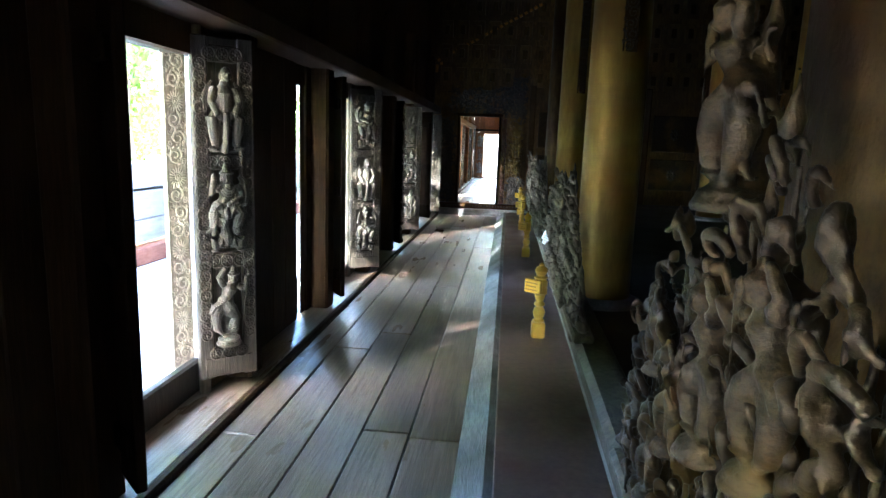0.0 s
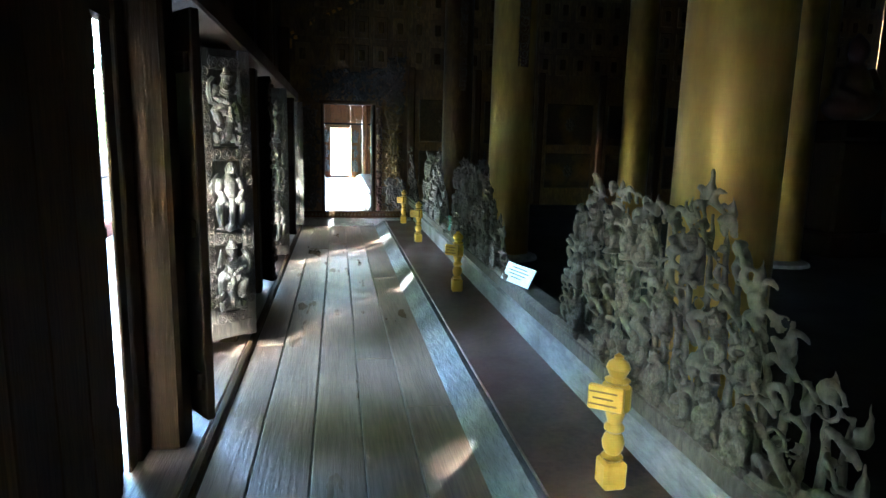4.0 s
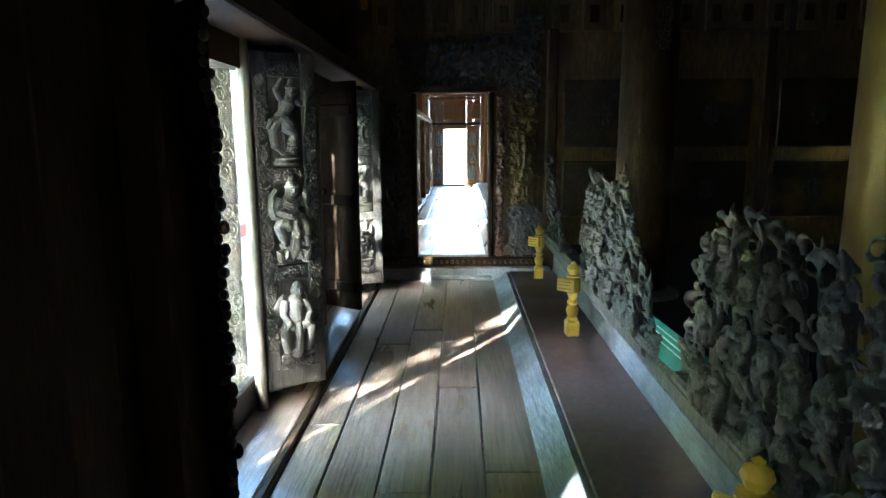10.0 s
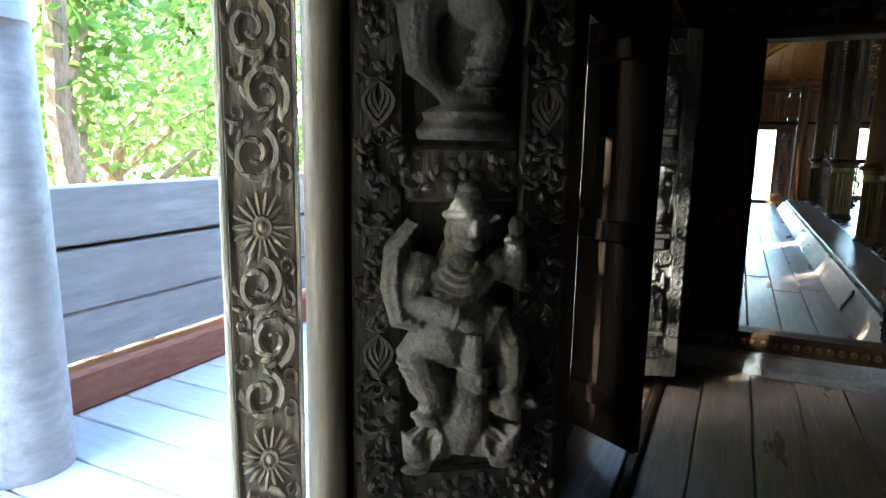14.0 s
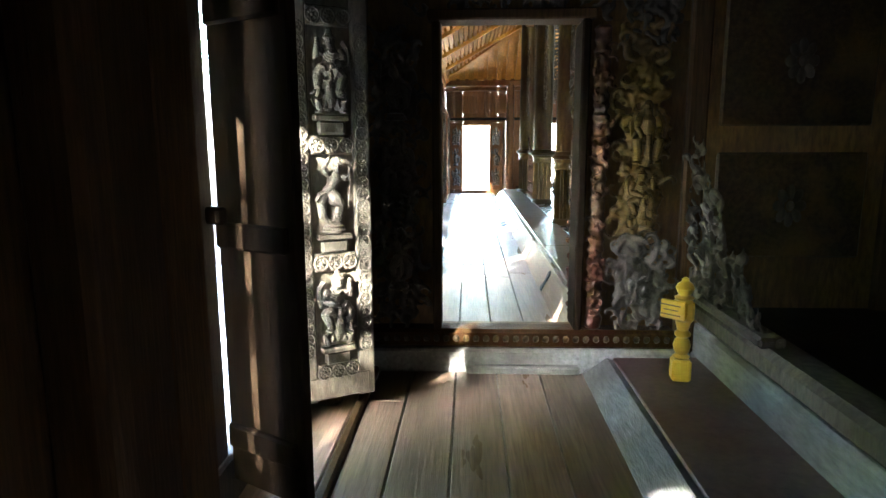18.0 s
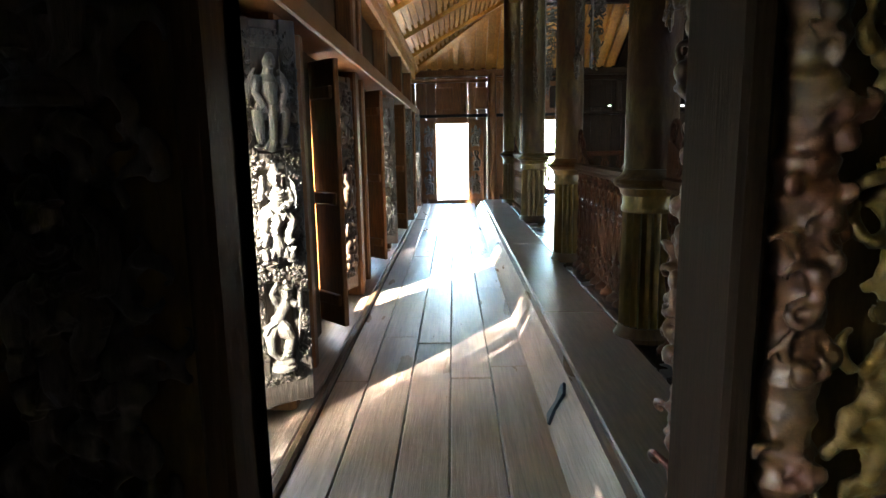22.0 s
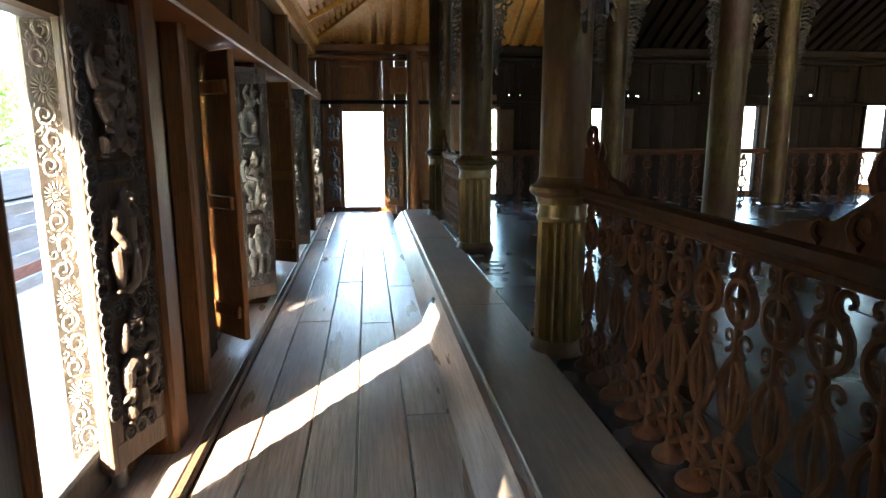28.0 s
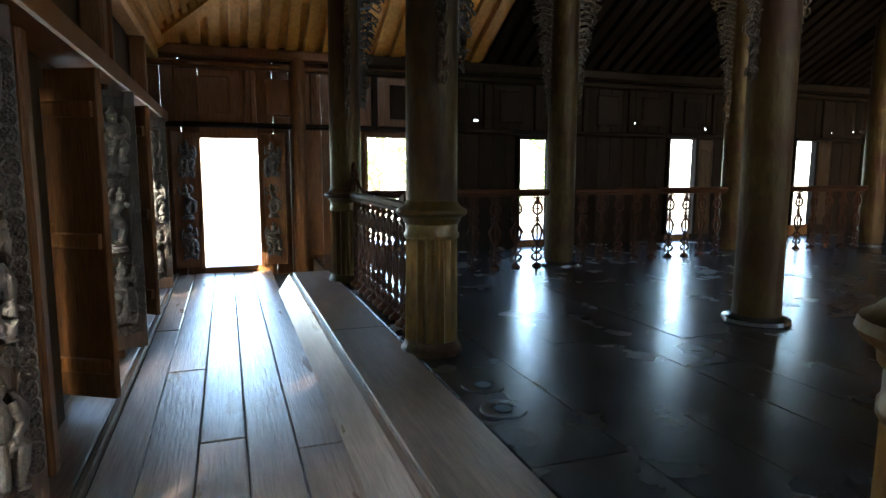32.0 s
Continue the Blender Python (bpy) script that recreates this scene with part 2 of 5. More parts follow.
M_POLE = material("smooth_door_pole", (0.09, 0.072, 0.052), (0.25, 0.205, 0.15), 0.42, (12, 12, 1), 0.2)
M_GOLD = material("gilded_column", (0.18, 0.112, 0.02), (0.32, 0.215, 0.042), 0.42, (4, 4, 1), 0.3, metal=0.45, wear=(0.2, 0.1, 0.02), wear_amount=0.4)
M_DULL = material("dull_and_shaded_gilding", (0.018, 0.012, 0.004), (0.085, 0.055, 0.012), 0.45, (6, 6, 2), 0.8, metal=0.3, wear=(0.03, 0.011, 0.005), wear_amount=0.5, spec=0.12)
M_FLUTE = material("worn_gilt_pedestal", (0.045, 0.028, 0.007), (0.17, 0.105, 0.022), 0.34, (6, 6, 2), 0.35, metal=0.4, wear=(0.06, 0.035, 0.014), wear_amount=0.42)
M_TARNISH = material("tarnished_gilt_carving", (0.02, 0.014, 0.009), (0.07, 0.046, 0.022), 0.4, (9, 9, 9), 0.5, metal=0.35, wear=(0.2, 0.12, 0.025), wear_amount=0.3)
M_YELLOW = material("yellow_gloss_paint", (0.6, 0.36, 0.035), (0.72, 0.46, 0.06), 0.3, (5, 5, 5), 0.08, wear=(0.42, 0.22, 0.02), wear_amount=0.3)
M_RED = material("worn_red_lacquer", (0.022, 0.011, 0.006), (0.08, 0.045, 0.017), 0.36, (10, 10, 10), 0.4, wear=(0.075, 0.01, 0.006), wear_amount=0.42)
M_RAIL = material("reddish_rail_wood", (0.016, 0.0055, 0.002), (0.056, 0.019, 0.006), 0.6, (12, 12, 4), 0.3, wear=(0.024, 0.013, 0.008), wear_amount=0.4, spec=0.05)
M_BLACK = material("black_floor_lacquer", (0.009, 0.008, 0.0075), (0.024, 0.021, 0.018), 0.25, (3, 0.8, 3), 0.22, spec=0.36, rough_var=0.1, fine=2.0)
# Floor of the dim inner hall: its shade is mixed into the base colour
M_HALLFLOOR = material("shaded_hall_floor", (0.006, 0.0055, 0.005), (0.015, 0.013, 0.011), 0.6, (12, 1.2, 12), 0.3, spec=0.1)
M_DECK = material("bleached_deck", (0.58, 0.56, 0.53), (0.74, 0.72, 0.69), 0.7, (1.5, 14, 14), 0.3, vary=0.07)
M_PARAPET = material("grey_parapet_board", (0.34, 0.32, 0.3), (0.62, 0.59, 0.56), 0.75, (14, 1.2, 9), 0.6, wear=(0.42, 0.38, 0.34), vary=0.12, fine=2.0)
M_REDSILL = material("red_painted_base", (0.25, 0.09, 0.05), (0.38, 0.16, 0.1), 0.7, (8, 2, 8), 0.2)
M_BARK = material("tree_bark", (0.12, 0.075, 0.045), (0.28, 0.19, 0.12), 0.85, (8, 8, 2), 0.6)
M_GREEN = material("leaf_green", (0.04, 0.095, 0.017), (0.11, 0.19, 0.032), 0.5, (2, 2, 2), 0.1, vary=0.4)
nt = M_GREEN.node_tree
tr, mxs = nt.nodes.new("ShaderNodeBsdfTranslucent"), nt.nodes.new("ShaderNodeMixShader")
tr.inputs[0].default_value = (0.27, 0.38, 0.08, 1)
mxs.inputs[0].default_value = 0.5
nt.links.new(nt.nodes["Principled BSDF"].outputs[0], mxs.inputs[1])
nt.links.new(tr.outputs[0], mxs.inputs[2])
nt.links.new(mxs.outputs[0], nt.nodes["Material Output"].inputs[0])
M_GROUND = material("dry_ground", (0.22, 0.17, 0.11), (0.36, 0.3, 0.21), 0.9, (2, 2, 2), 0.4, wear=(0.1, 0.13, 0.05))
M_GILTWALL = material("sooty_gilt_panelling", (0.07, 0.042, 0.016), (0.23, 0.142, 0.045), 0.5, (8, 8, 2), 0.4, wear=(0.06, 0.033, 0.015), wear_amount=0.42)
M_GILT = material("worn_gilt_carving", (0.07, 0.045, 0.016), (0.2, 0.125, 0.03), 0.4, (9, 9, 9), 0.5, metal=0.35, wear=(0.3, 0.19, 0.035), wear_amount=0.36)
M_WHITE = material("white_board", (0.6, 0.63, 0.62), (0.75, 0.78, 0.77), 0.35, (3, 3, 3), 0.03)
M_GREENBOARD = material("green_board", (0.02, 0.16, 0.11), (0.03, 0.24, 0.17), 0.35, (3, 3, 3), 0.03)
M_INK_AND_GAP = material("dark_ink_and_gap", (0.02, 0.04, 0.06), (0.04, 0.06, 0.08), 0.5)
M_PALEINK = material("pale_lettering", (0.6, 0.65, 0.6), (0.7, 0.75, 0.7), 0.5)
M_BROWNINK = material("brown_lettering", (0.2, 0.1, 0.02), (0.25, 0.12, 0.03), 0.5)

# ---------------------------------------------------------------- plan
# First two doorways lie out of view, added to let light in
FAR_JAMBS = (-3.3, -0.15, 3.0, 6.25, 9.28, 11.92, 14.72, 17.3, 19.95, 22.45, 24.95)
OPEN_W = 0.93
WALL_IN, WALL_OUT = -1.62, -1.78
END1, END2 = 12.83, 26.7

# ---------------------------------------------------------------- shell
def slab(name, x0, x1, y0, y1, z0, z1, mat, label, category, ch=0.0):
    g = Geo().box((0, 0, 0), (x1 - x0, y1 - y0, z1 - z0), ch)
    ob = part(name, g, mat, at=((x0 + x1) / 2, (y0 + y1) / 2, (z0 + z1) / 2))
    return tagged(ob, label, category, kind="structure")


slab("floor_base", -1.45, 9.5, -6.0, END2, -0.3, -0.06, M_WALL, "dark timber sub-floor below the planks", "floor")
slab("floor_inner_hall", 0.6, 9.5, -6.0, END1, -0.05, 0.38, M_HALLFLOOR, "lacquered raised floor of the inner hall, darkened as in shade", "floor", 0.01)
slab("floor_platform_base", 0.45, 11.5, END1 + 0.2, END2, -0.05, 0.15, M_WALL, "dark timber base below the platform boards", "floor")
slab("ceiling_hall", -1.8, 9.6, -6.1, END1 + 0.1, 4.6, 4.75, M_WALL, "dark timber ceiling of the first hall", "ceiling")
slab("wall_east_hall", 9.5, 9.65, -6.0, END1, -0.3, 4.6, M_WALL, "dark timber far wall of the inner hall", "wall")
slab("wall_south", -1.8, 9.6, -6.15, -6.0, -0.3, 4.6, M_WALL, "dark timber wall behind the start", "wall")
slab("wall_east_pavilion", 11.5, 11.65, END1, END2 + 0.1, -0.3, 5.6, M_WALL, "dark timber far wall of the second hall", "wall")

# left wall: posts and boards between doorways, with narrow open joints
SLITS = {4.66: 0.05}
wall_west = thing("wall_west", "dark teak wall with carved doorways along the aisle", "wall", kind="structure")
prev = -6.0
for fj in FAR_JAMBS + (99,):
    near = min(fj - OPEN_W, END2)
    g = Geo()
    n = max(1, round((near - prev) / 0.26))
    w = (near - prev) / n
    for k in range(n):
        y0, y1 = prev + k * w, prev + (k + 1) * w
        cut = [s for s in SLITS if y0 < s < y1]
        for a, c in ((y0, cut[0] - SLITS[cut[0]]), (cut[0] + SLITS[cut[0]], y1)) if cut else ((y0, y1),):
            if c - a > 0.02:
                part("board", Geo().box((0, 0, 0), (0.014 if cut else 0.05, c - a - 0.004, 2.2), 0.006), M_WALL, wall_west, at=(-1.7, (a + c) / 2, 1.0))
        for z0, z1 in ((-0.1, 0.32), (1.05, 1.1), (1.72, 2.1)) if cut else ():
            part("filler_strip", Geo().box((0, 0, 0), (0.02, 2 * SLITS[cut[0]] + 0.03, z1 - z0), 0.004), M_WALL, wall_west, at=(-1.738, cut[0], (z0 + z1) / 2))
    prev = fj
for fj in FAR_JAMBS:
    slim = fj > 10
    for y, thick, deep in ((fj + 0.34, 0.2, 0.16), (fj - OPEN_W - (0.2 if fj < 4 else 0.72 if slim else 0.31), 0.12 if slim else 0.2, 0.13 if slim else 0.16)):
        part("post", Geo().box((0, 0, 0), (deep, thick, 3.2), 0.02), M_WALL if y < END1 else M_WARM, wall_west, at=(-1.68 + deep / 2, y, 1.55))
part("upper_boards", Geo().box((0, 0, 0), (0.06, END2 + 6.1, 2.75), 0.0), M_WALL, wall_west, at=(-1.72, (END2 - 6) / 2, 3.3))
part("header_beam", Geo().box((0, 0, 0), (0.3, END1 + 6.0, 0.14), 0.012), M_WALL, wall_west, at=(-1.58, (END1 - 6.0) / 2, 2.15))
part("header_beam", Geo().box((0, 0, 0), (0.3, END2 - END1 - 0.1, 0.14), 0.012), M_WARM, wall_west, at=(-1.58, (END2 + END1 + 0.1) / 2, 2.15))
sill_strip = thing("door_sill_strip", "pale worn sill boards along the doorways", "sill", kind="structure")
for a, b in ((-6.0, END1), (END1 + 0.12, END2)):
    part("sill_board", Geo().box((0, 0, 0), (0.34, b - a, 0.06), 0.008), M_FLOOR, sill_strip, at=(-1.62, (a + b) / 2, -0.02))
    part("groove_beam", Geo().box((0, 0, 0), (0.05, b - a, 0.05), 0.012), M_WALL, sill_strip, at=(-1.415, (a + b) / 2, 0.005))

# kerbs
kerb = thing("kerb", "weathered blue-grey sloping kerb beside the aisle", "kerb", kind="structure")
g = Geo().prism([(-0.16, -0.05), (0.02, -0.05), (0.02, 0.085), (-0.02, 0.1), (-0.13, 0.02), (-0.16, 0.0)], -6.0, END1 - 0.15, axis=1)
g.v = [(p[2], p[1], p[0]) for p in g.v]
part("kerb_beam", g, M_STRIP, kerb)
kerb_2 = thing("riser_kerb", "polished slanting riser board of the platform", "kerb", kind="structure")
g = Geo().prism([(-0.2, -0.05), (0.0, -0.05), (0.0, 0.185), (-0.05, 0.195), (-0.18, 0.0), (-0.2, -0.01)], END1 + 0.25, 25.1, axis=1)
g.v = [(p[2], p[1], p[0]) for p in g.v]
part("riser_board", g, M_FLOOR, kerb_2)
runner = slab("runner_floor", 0.02, 0.52, -6.0, END1 - 0.12, -0.05, 0.1, M_RUNNER, "dark red-brown painted runner beside the kerb", "floor", 0.006)
plinth = thing("plinth", "weathered stepped plinth beam below the carved brackets", "plinth", kind="structure")
part("riser", Geo().box((0, 0, 0), (0.07, END1 + 6, 0.33), 0.02), M_STRIP, plinth, at=(0.552, (END1 - 6) / 2, 0.12))
part("moulding", Geo().box((0, 0, 0), (0.195, END1 + 6, 0.125), 0.03), M_CARVE, plinth, at=(0.5225, (END1 - 6) / 2, 0.4225))
plat_edge = thing("platform_edge_board", "worn wide edge board of the platform", "floor", kind="structure")
y = END1 + 0.25
while y < 25:
    L = min(3.05, 25.1 - y)
    part("plank", Geo().box((0, 0, 0), (0.44, L - 0.008, 0.06), 0.008), M_PLAT, plat_edge, at=(0.215, y + L / 2, 0.19))
    y += L

# end wall of the first hall, with its doorway
end_wall_1 = thing("wall_end_hall", "dark carved end wall with gilded panels and a doorway", "wall", kind="structure")
DX0, DX1, DZ0, DZ1 = -1.01, -0.21, 0.25, 2.05
for (x0, x1, z0, z1) in ((-1.75, DX0, -0.1, DZ1), (DX1, 9.5, -0.1, DZ1), (-1.75, 9.5, DZ1, 4.6), (DX0, DX1, -0.1, DZ0)):
    part("panel_wall", Geo().box((0, 0, 0), (x1 - x0, 0.08, z1 - z0)), M_GILTWALL, end_wall_1, at=((x0 + x1) / 2, END1 + 0.05, (z0 + z1) / 2))
part("threshold", Geo().box((0, 0, 0), (1.9, 0.16, 0.12), 0.02), M_DULL, end_wall_1, at=(-0.55, END1 - 0.03, 0.195))
part("threshold_base", Geo().box((0, 0, 0), (1.95, 0.13, 0.2), 0.015), M_STRIP, end_wall_1, at=(-0.5, END1 - 0.08, 0.04))
part("cleat", Geo().box((0, 0, 0), (0.68, 0.07, 0.05), 0.012), M_STRIP, end_wall_1, at=(-0.52, END1 - 0.16, 0.028))
part("jamb", Geo().box((0, 0, 0), (0.05, 0.2, 1.8), 0.01), M_WALL, end_wall_1, at=(DX0 - 0.025, END1, 1.15))
# Right jamb alone is coloured near-black, in place of shade
part("jamb", Geo().box((0, 0, 0), (0.05, 0.24, 1.8), 0.01), M_SHADE_TEAK, end_wall_1, at=(DX1 + 0.019, END1 + 0.02, 1.15))
part("lintel", Geo().box((0, 0, 0), (0.95, 0.2, 0.06), 0.01), M_WALL, end_wall_1, at=((DX0 + DX1) / 2, END1, DZ1 + 0.03))

# end wall of the second hall
end_wall_2 = thing("wall_end_pavilion", "warm teak end wall with tall doorways and a cornice", "wall", kind="structure")
holes = [(-1.04, -0.29, 0.08, 1.88), (1.28, 1.9, 0.3, 1.93), (3.8, 4.3, 0.3, 1.95), (6.75, 7.3, 0.3, 2.0), (9.7, 10.2, 0.4, 2.05)]
xs = -1.75
# Boards and jambs past the aisle carry the inner room's shade as colour
for (a, b, z0, z1) in holes + [(11.5, 11.5, 0, 0)]:
    n = max(1, round((a - xs) / 0.24))
    for k in range(n):
        w = (a - xs) / n
        xc = xs + (k + 0.5) * w
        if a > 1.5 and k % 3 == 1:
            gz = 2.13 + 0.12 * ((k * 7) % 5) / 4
            part("board", Geo().box((0, 0, 0), (w - 0.004, 0.06, gz + 0.1), 0.004), M_SHADE_TEAK, end_wall_2, at=(xc, END2 + 0.05, gz / 2 - 0.05))
            part("board", Geo().box((0, 0, 0), (w - 0.004, 0.06, 3.37 - gz), 0.004), M_SHADE_TEAK, end_wall_2, at=(xc, END2 + 0.05, (3.43 + gz) / 2))
            part("patch", Geo().box((0, 0, 0), (w * 0.6, 0.02, 0.12), 0.003), M_SHADE_TEAK, end_wall_2, at=(xc - w * 0.18, END2 + 0.008, gz + 0.03))
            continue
        part("board", Geo().box((0, 0, 0), (w - 0.004, 0.06, 3.5), 0.006), M_WARM if a < 1.5 else M_SHADE_TEAK, end_wall_2, at=(xc, END2 + 0.05, 1.65))
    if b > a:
        part("board", Geo().box((0, 0, 0), (b - a, 0.06, 3.4 - z1)), M_WARM if a < 1.5 else M_SHADE_TEAK, end_wall_2, at=((a + b) / 2, END2 + 0.05, (3.4 + z1) / 2))
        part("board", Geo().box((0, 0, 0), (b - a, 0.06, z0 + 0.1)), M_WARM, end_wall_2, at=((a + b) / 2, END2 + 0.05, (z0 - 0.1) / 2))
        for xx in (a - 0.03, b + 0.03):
            part("door_jamb", Geo().box((0, 0, 0), (0.06, 0.12, z1 - z0 + 0.06), 0.012), M_WARM if a < 1.5 else M_SHADE_TEAK, end_wall_2, at=(xx, END2 - 0.0, (z0 + z1) / 2 + 0.03))
    xs = b
# From the fourth batten on, the shade is painted in as dark teak
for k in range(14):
    part("batten", Geo().box((0, 0, 0), (0.09, 0.05, 0.72), 0.012), M_WARM if k < 3 else M_SHADE_TEAK, end_wall_2, at=(-1.3 + k * 0.9, END2 - 0.0, 2.46))
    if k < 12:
        part("raised_panel", Geo().box((0, 0, 0), (0.42, 0.03, 0.5), 0.02), M_WARM if k < 3 else M_SHADE_TEAK, end_wall_2, at=(-0.85 + k * 0.9, END2 + 0.01, 2.46))
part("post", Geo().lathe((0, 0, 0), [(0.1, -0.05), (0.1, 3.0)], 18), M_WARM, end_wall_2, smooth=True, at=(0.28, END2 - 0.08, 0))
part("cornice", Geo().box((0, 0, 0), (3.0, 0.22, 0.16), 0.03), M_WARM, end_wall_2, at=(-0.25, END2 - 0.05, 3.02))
# Cornice lengths past the aisle are coloured dark for shade
part("cornice", Geo().box((0, 0, 0), (10.2, 0.22, 0.16), 0.03), M_SHADE_TEAK, end_wall_2, at=(6.355, END2 - 0.05, 3.02))
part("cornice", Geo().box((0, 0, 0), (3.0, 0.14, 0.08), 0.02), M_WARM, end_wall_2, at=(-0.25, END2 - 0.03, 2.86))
part("cornice", Geo().box((0, 0, 0), (10.2, 0.14, 0.08), 0.02), M_SHADE_TEAK, end_wall_2, at=(6.355, END2 - 0.03, 2.86))
part("lintel_beam", Geo().box((0, 0, 0), (13.2, 0.16, 0.07), 0.015), M_SHADE_TEAK, end_wall_2, at=(4.85, END2 - 0.03, 2.06))

# roof of the second hall: lean-to slopes with rafters
roof, roof_shaded, ribs = Geo(), Geo(), Geo()
roof.v += [(-1.75, END1, 3.1), (-1.75, END2 + 0.1, 3.1), (0.55, 24.55, 4.35), (0.55, END1, 4.35), (11.6, END2 + 0.1, 3.1), (11.6, 24.55, 4.35), (11.6, END1, 5.6), (0.55, END1, 5.6), (0.55, 24.55, 5.6), (11.6, 24.55, 5.6)]
roof.f += [(0, 1, 2, 3), (3, 2, 8, 7)]
roof.v += [(3.2, END2 + 0.1, 3.1), (3.2, 24.55, 4.35)]
roof.f += [(1, 10, 11, 2)]
# Inner part of the same roof, coloured near-black in place of its shade
roof_shaded.v += [(3.2, END2 + 0.1, 3.1), (3.2, 24.55, 4.35), (11.6, END2 + 0.1, 3.1), (11.6, 24.55, 4.35), (0.55, 24.55, 5.6), (11.6, 24.55, 5.6), (0.55, END1, 5.6), (11.6, END1, 5.6), (0.55, 24.55, 4.35)]
roof_shaded.f += [(0, 2, 3, 1), (8, 3, 5, 4), (6, 4, 5, 7)]
sl = math.degrees(math.atan2(1.25, 2.3))
for k in range(24):
    f = (k + 0.5) / 24
    ribs.box((-1.75 + 2.3 * f, (END1 + END2) / 2 - 1.1 * f, 3.04 + 1.25 * f), (0.062, END2 - END1 - 2.1 * f, 0.05), 0.0, R(0, -sl, 0))
for k in range(6):
    y = END1 + 1.2 + k * 2.1
    ribs.box((-0.6, y, 3.64), (2.62, 0.12, 0.14), 0.0, R(0, -sl, 0))
sl2 = math.degrees(math.atan2(1.25, 2.25))
for k in range(52):
    x = -1.3 + k * 0.25
    f = 0.0 if x > 0.55 else (0.55 - x) / 2.3
    L = 2.57 * (1 - f)
    (ribs if x < 3.2 else roof_shaded).box((x, END2 + 0.1 - 2.25 * (1 - f) / 2, 3.02 + 1.25 * (1 - f) / 2), (0.15, L, 0.1), 0.0, R(-sl2, 0, 0))
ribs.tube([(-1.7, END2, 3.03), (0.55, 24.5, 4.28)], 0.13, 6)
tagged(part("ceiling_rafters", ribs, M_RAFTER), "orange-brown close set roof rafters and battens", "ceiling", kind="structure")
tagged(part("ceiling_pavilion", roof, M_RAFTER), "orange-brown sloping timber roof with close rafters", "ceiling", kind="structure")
tagged(part("ceiling_inner", roof_shaded, M_SHADE_TEAK), "timber roof above the inner platform, shade put into its colour", "ceiling", kind="structure")
eave = thing("eave_beam", "warm moulded teak eaves beam above the doorways", "beam", kind="structure")
part("beam", Geo().box((0, 0, 0), (0.2, END2 - END1, 0.2), 0.03), M_RAFTER, eave, at=(-1.6, (END1 + END2) / 2, 3.0))
part("moulding", Geo().box((0, 0, 0), (0.1, END2 - END1, 0.1), 0.03), M_RAFTER, eave, at=(-1.46, (END1 + END2) / 2, 3.1))
part("inner_beam", Geo().box((0, 0, 0), (0.2, 24.55 - END1, 0.26), 0.03), M_RAFTER, eave, at=(0.56, (END1 + 24.55) / 2, 4.2))
# Cross beam takes the dark colour too, standing for shade
part("inner_beam", Geo().box((0, 0, 0), (11.0, 0.2, 0.26), 0.03), M_SHADE_TEAK, eave, at=(6.1, 24.55, 4.2))

# ---------------------------------------------------------------- outside
ground = tagged(part("ground", Geo().box((0, 0, 0), (900, 900, 0.2)), M_GROUND, at=(0, 0, -2.6)), "dry earth with grass around the building", "ground", kind="structure")
deck = thing("deck", "sun-bleached timber terrace boards", "deck", kind="structure")
n = 130
for k in range(n):
    y = -8 + k * 0.29
    part("board", Geo().box((0, 0, 0), (2.9, 0.275, 0.06), 0.006) if k == 0 else bpy.data.meshes["board_deck"], M_DECK, deck, at=(-3.23, y, -0.06)).data.name = "board_deck"
deck_end = thing("deck_end", "sun-bleached terrace beyond the end wall", "deck", kind="structure")
for k in range(12):
    part("board", Geo().box((0, 0, 0), (16.5, 0.275, 0.06), 0.006) if k == 0 else bpy.data.meshes["board_deck_end"], M_DECK, deck_end, at=(6.45, END2 + 0.35 + k * 0.29, -0.06)).data.name = "board_deck_end"
parapet = thing("parapet", "grey weathered plank parapet of the terrace", "parapet", kind="structure")
for j, (z, h, t) in enumerate(((0.34, 0.28, 0.09), (0.64, 0.34, 0.1), (0.98, 0.32, 0.11))):
    y = -8.0
    while y < 29.5:
        L = 7.6 + 0.4 * math.sin(y * 3 + j)
        part("plank", Geo().box((0, 0, 0), (t, L - 0.015, h - 0.014), 0.012), M_PARAPET, parapet, at=(-4.2, y + L / 2, z + 0.03))
        y += L
part("backing", Geo().box((0, 0, 0), (0.03, 37.4, 0.86), 0.0), M_PARAPET, parapet, at=(-4.27, 10.8, 0.66))
part("base_rail", Geo().box((0, 0, 0), (0.16, 38, 0.22), 0.02), M_REDSILL, parapet, at=(-4.2, 11, 0.08))
for k, y in enumerate((-6.2, -2.9, 0.5, 3.7, 6.8, 9.98, 13.2, 16.4, 19.6, 22.8, 26.0)):
    post = thing("terrace_post", "round bleached timber post on the terrace", "post", "terrace posts", at=(-3.84, y, -0.03))
    part("shaft", Geo().lathe((0, 0, 0), [(0.2, 0), (0.19, 0.8), (0.175, 1.85), (0.17, 1.88)], 18), M_PARAPET, post, smooth=True)
    part("cap", Geo().lathe((0, 0, 0), [(0.19, 1.881), (0.2, 1.95), (0.16, 2.06), (0.07, 2.15), (0.01, 2.18)], 18), M_WHITE, post, "white painted cap", smooth=True)


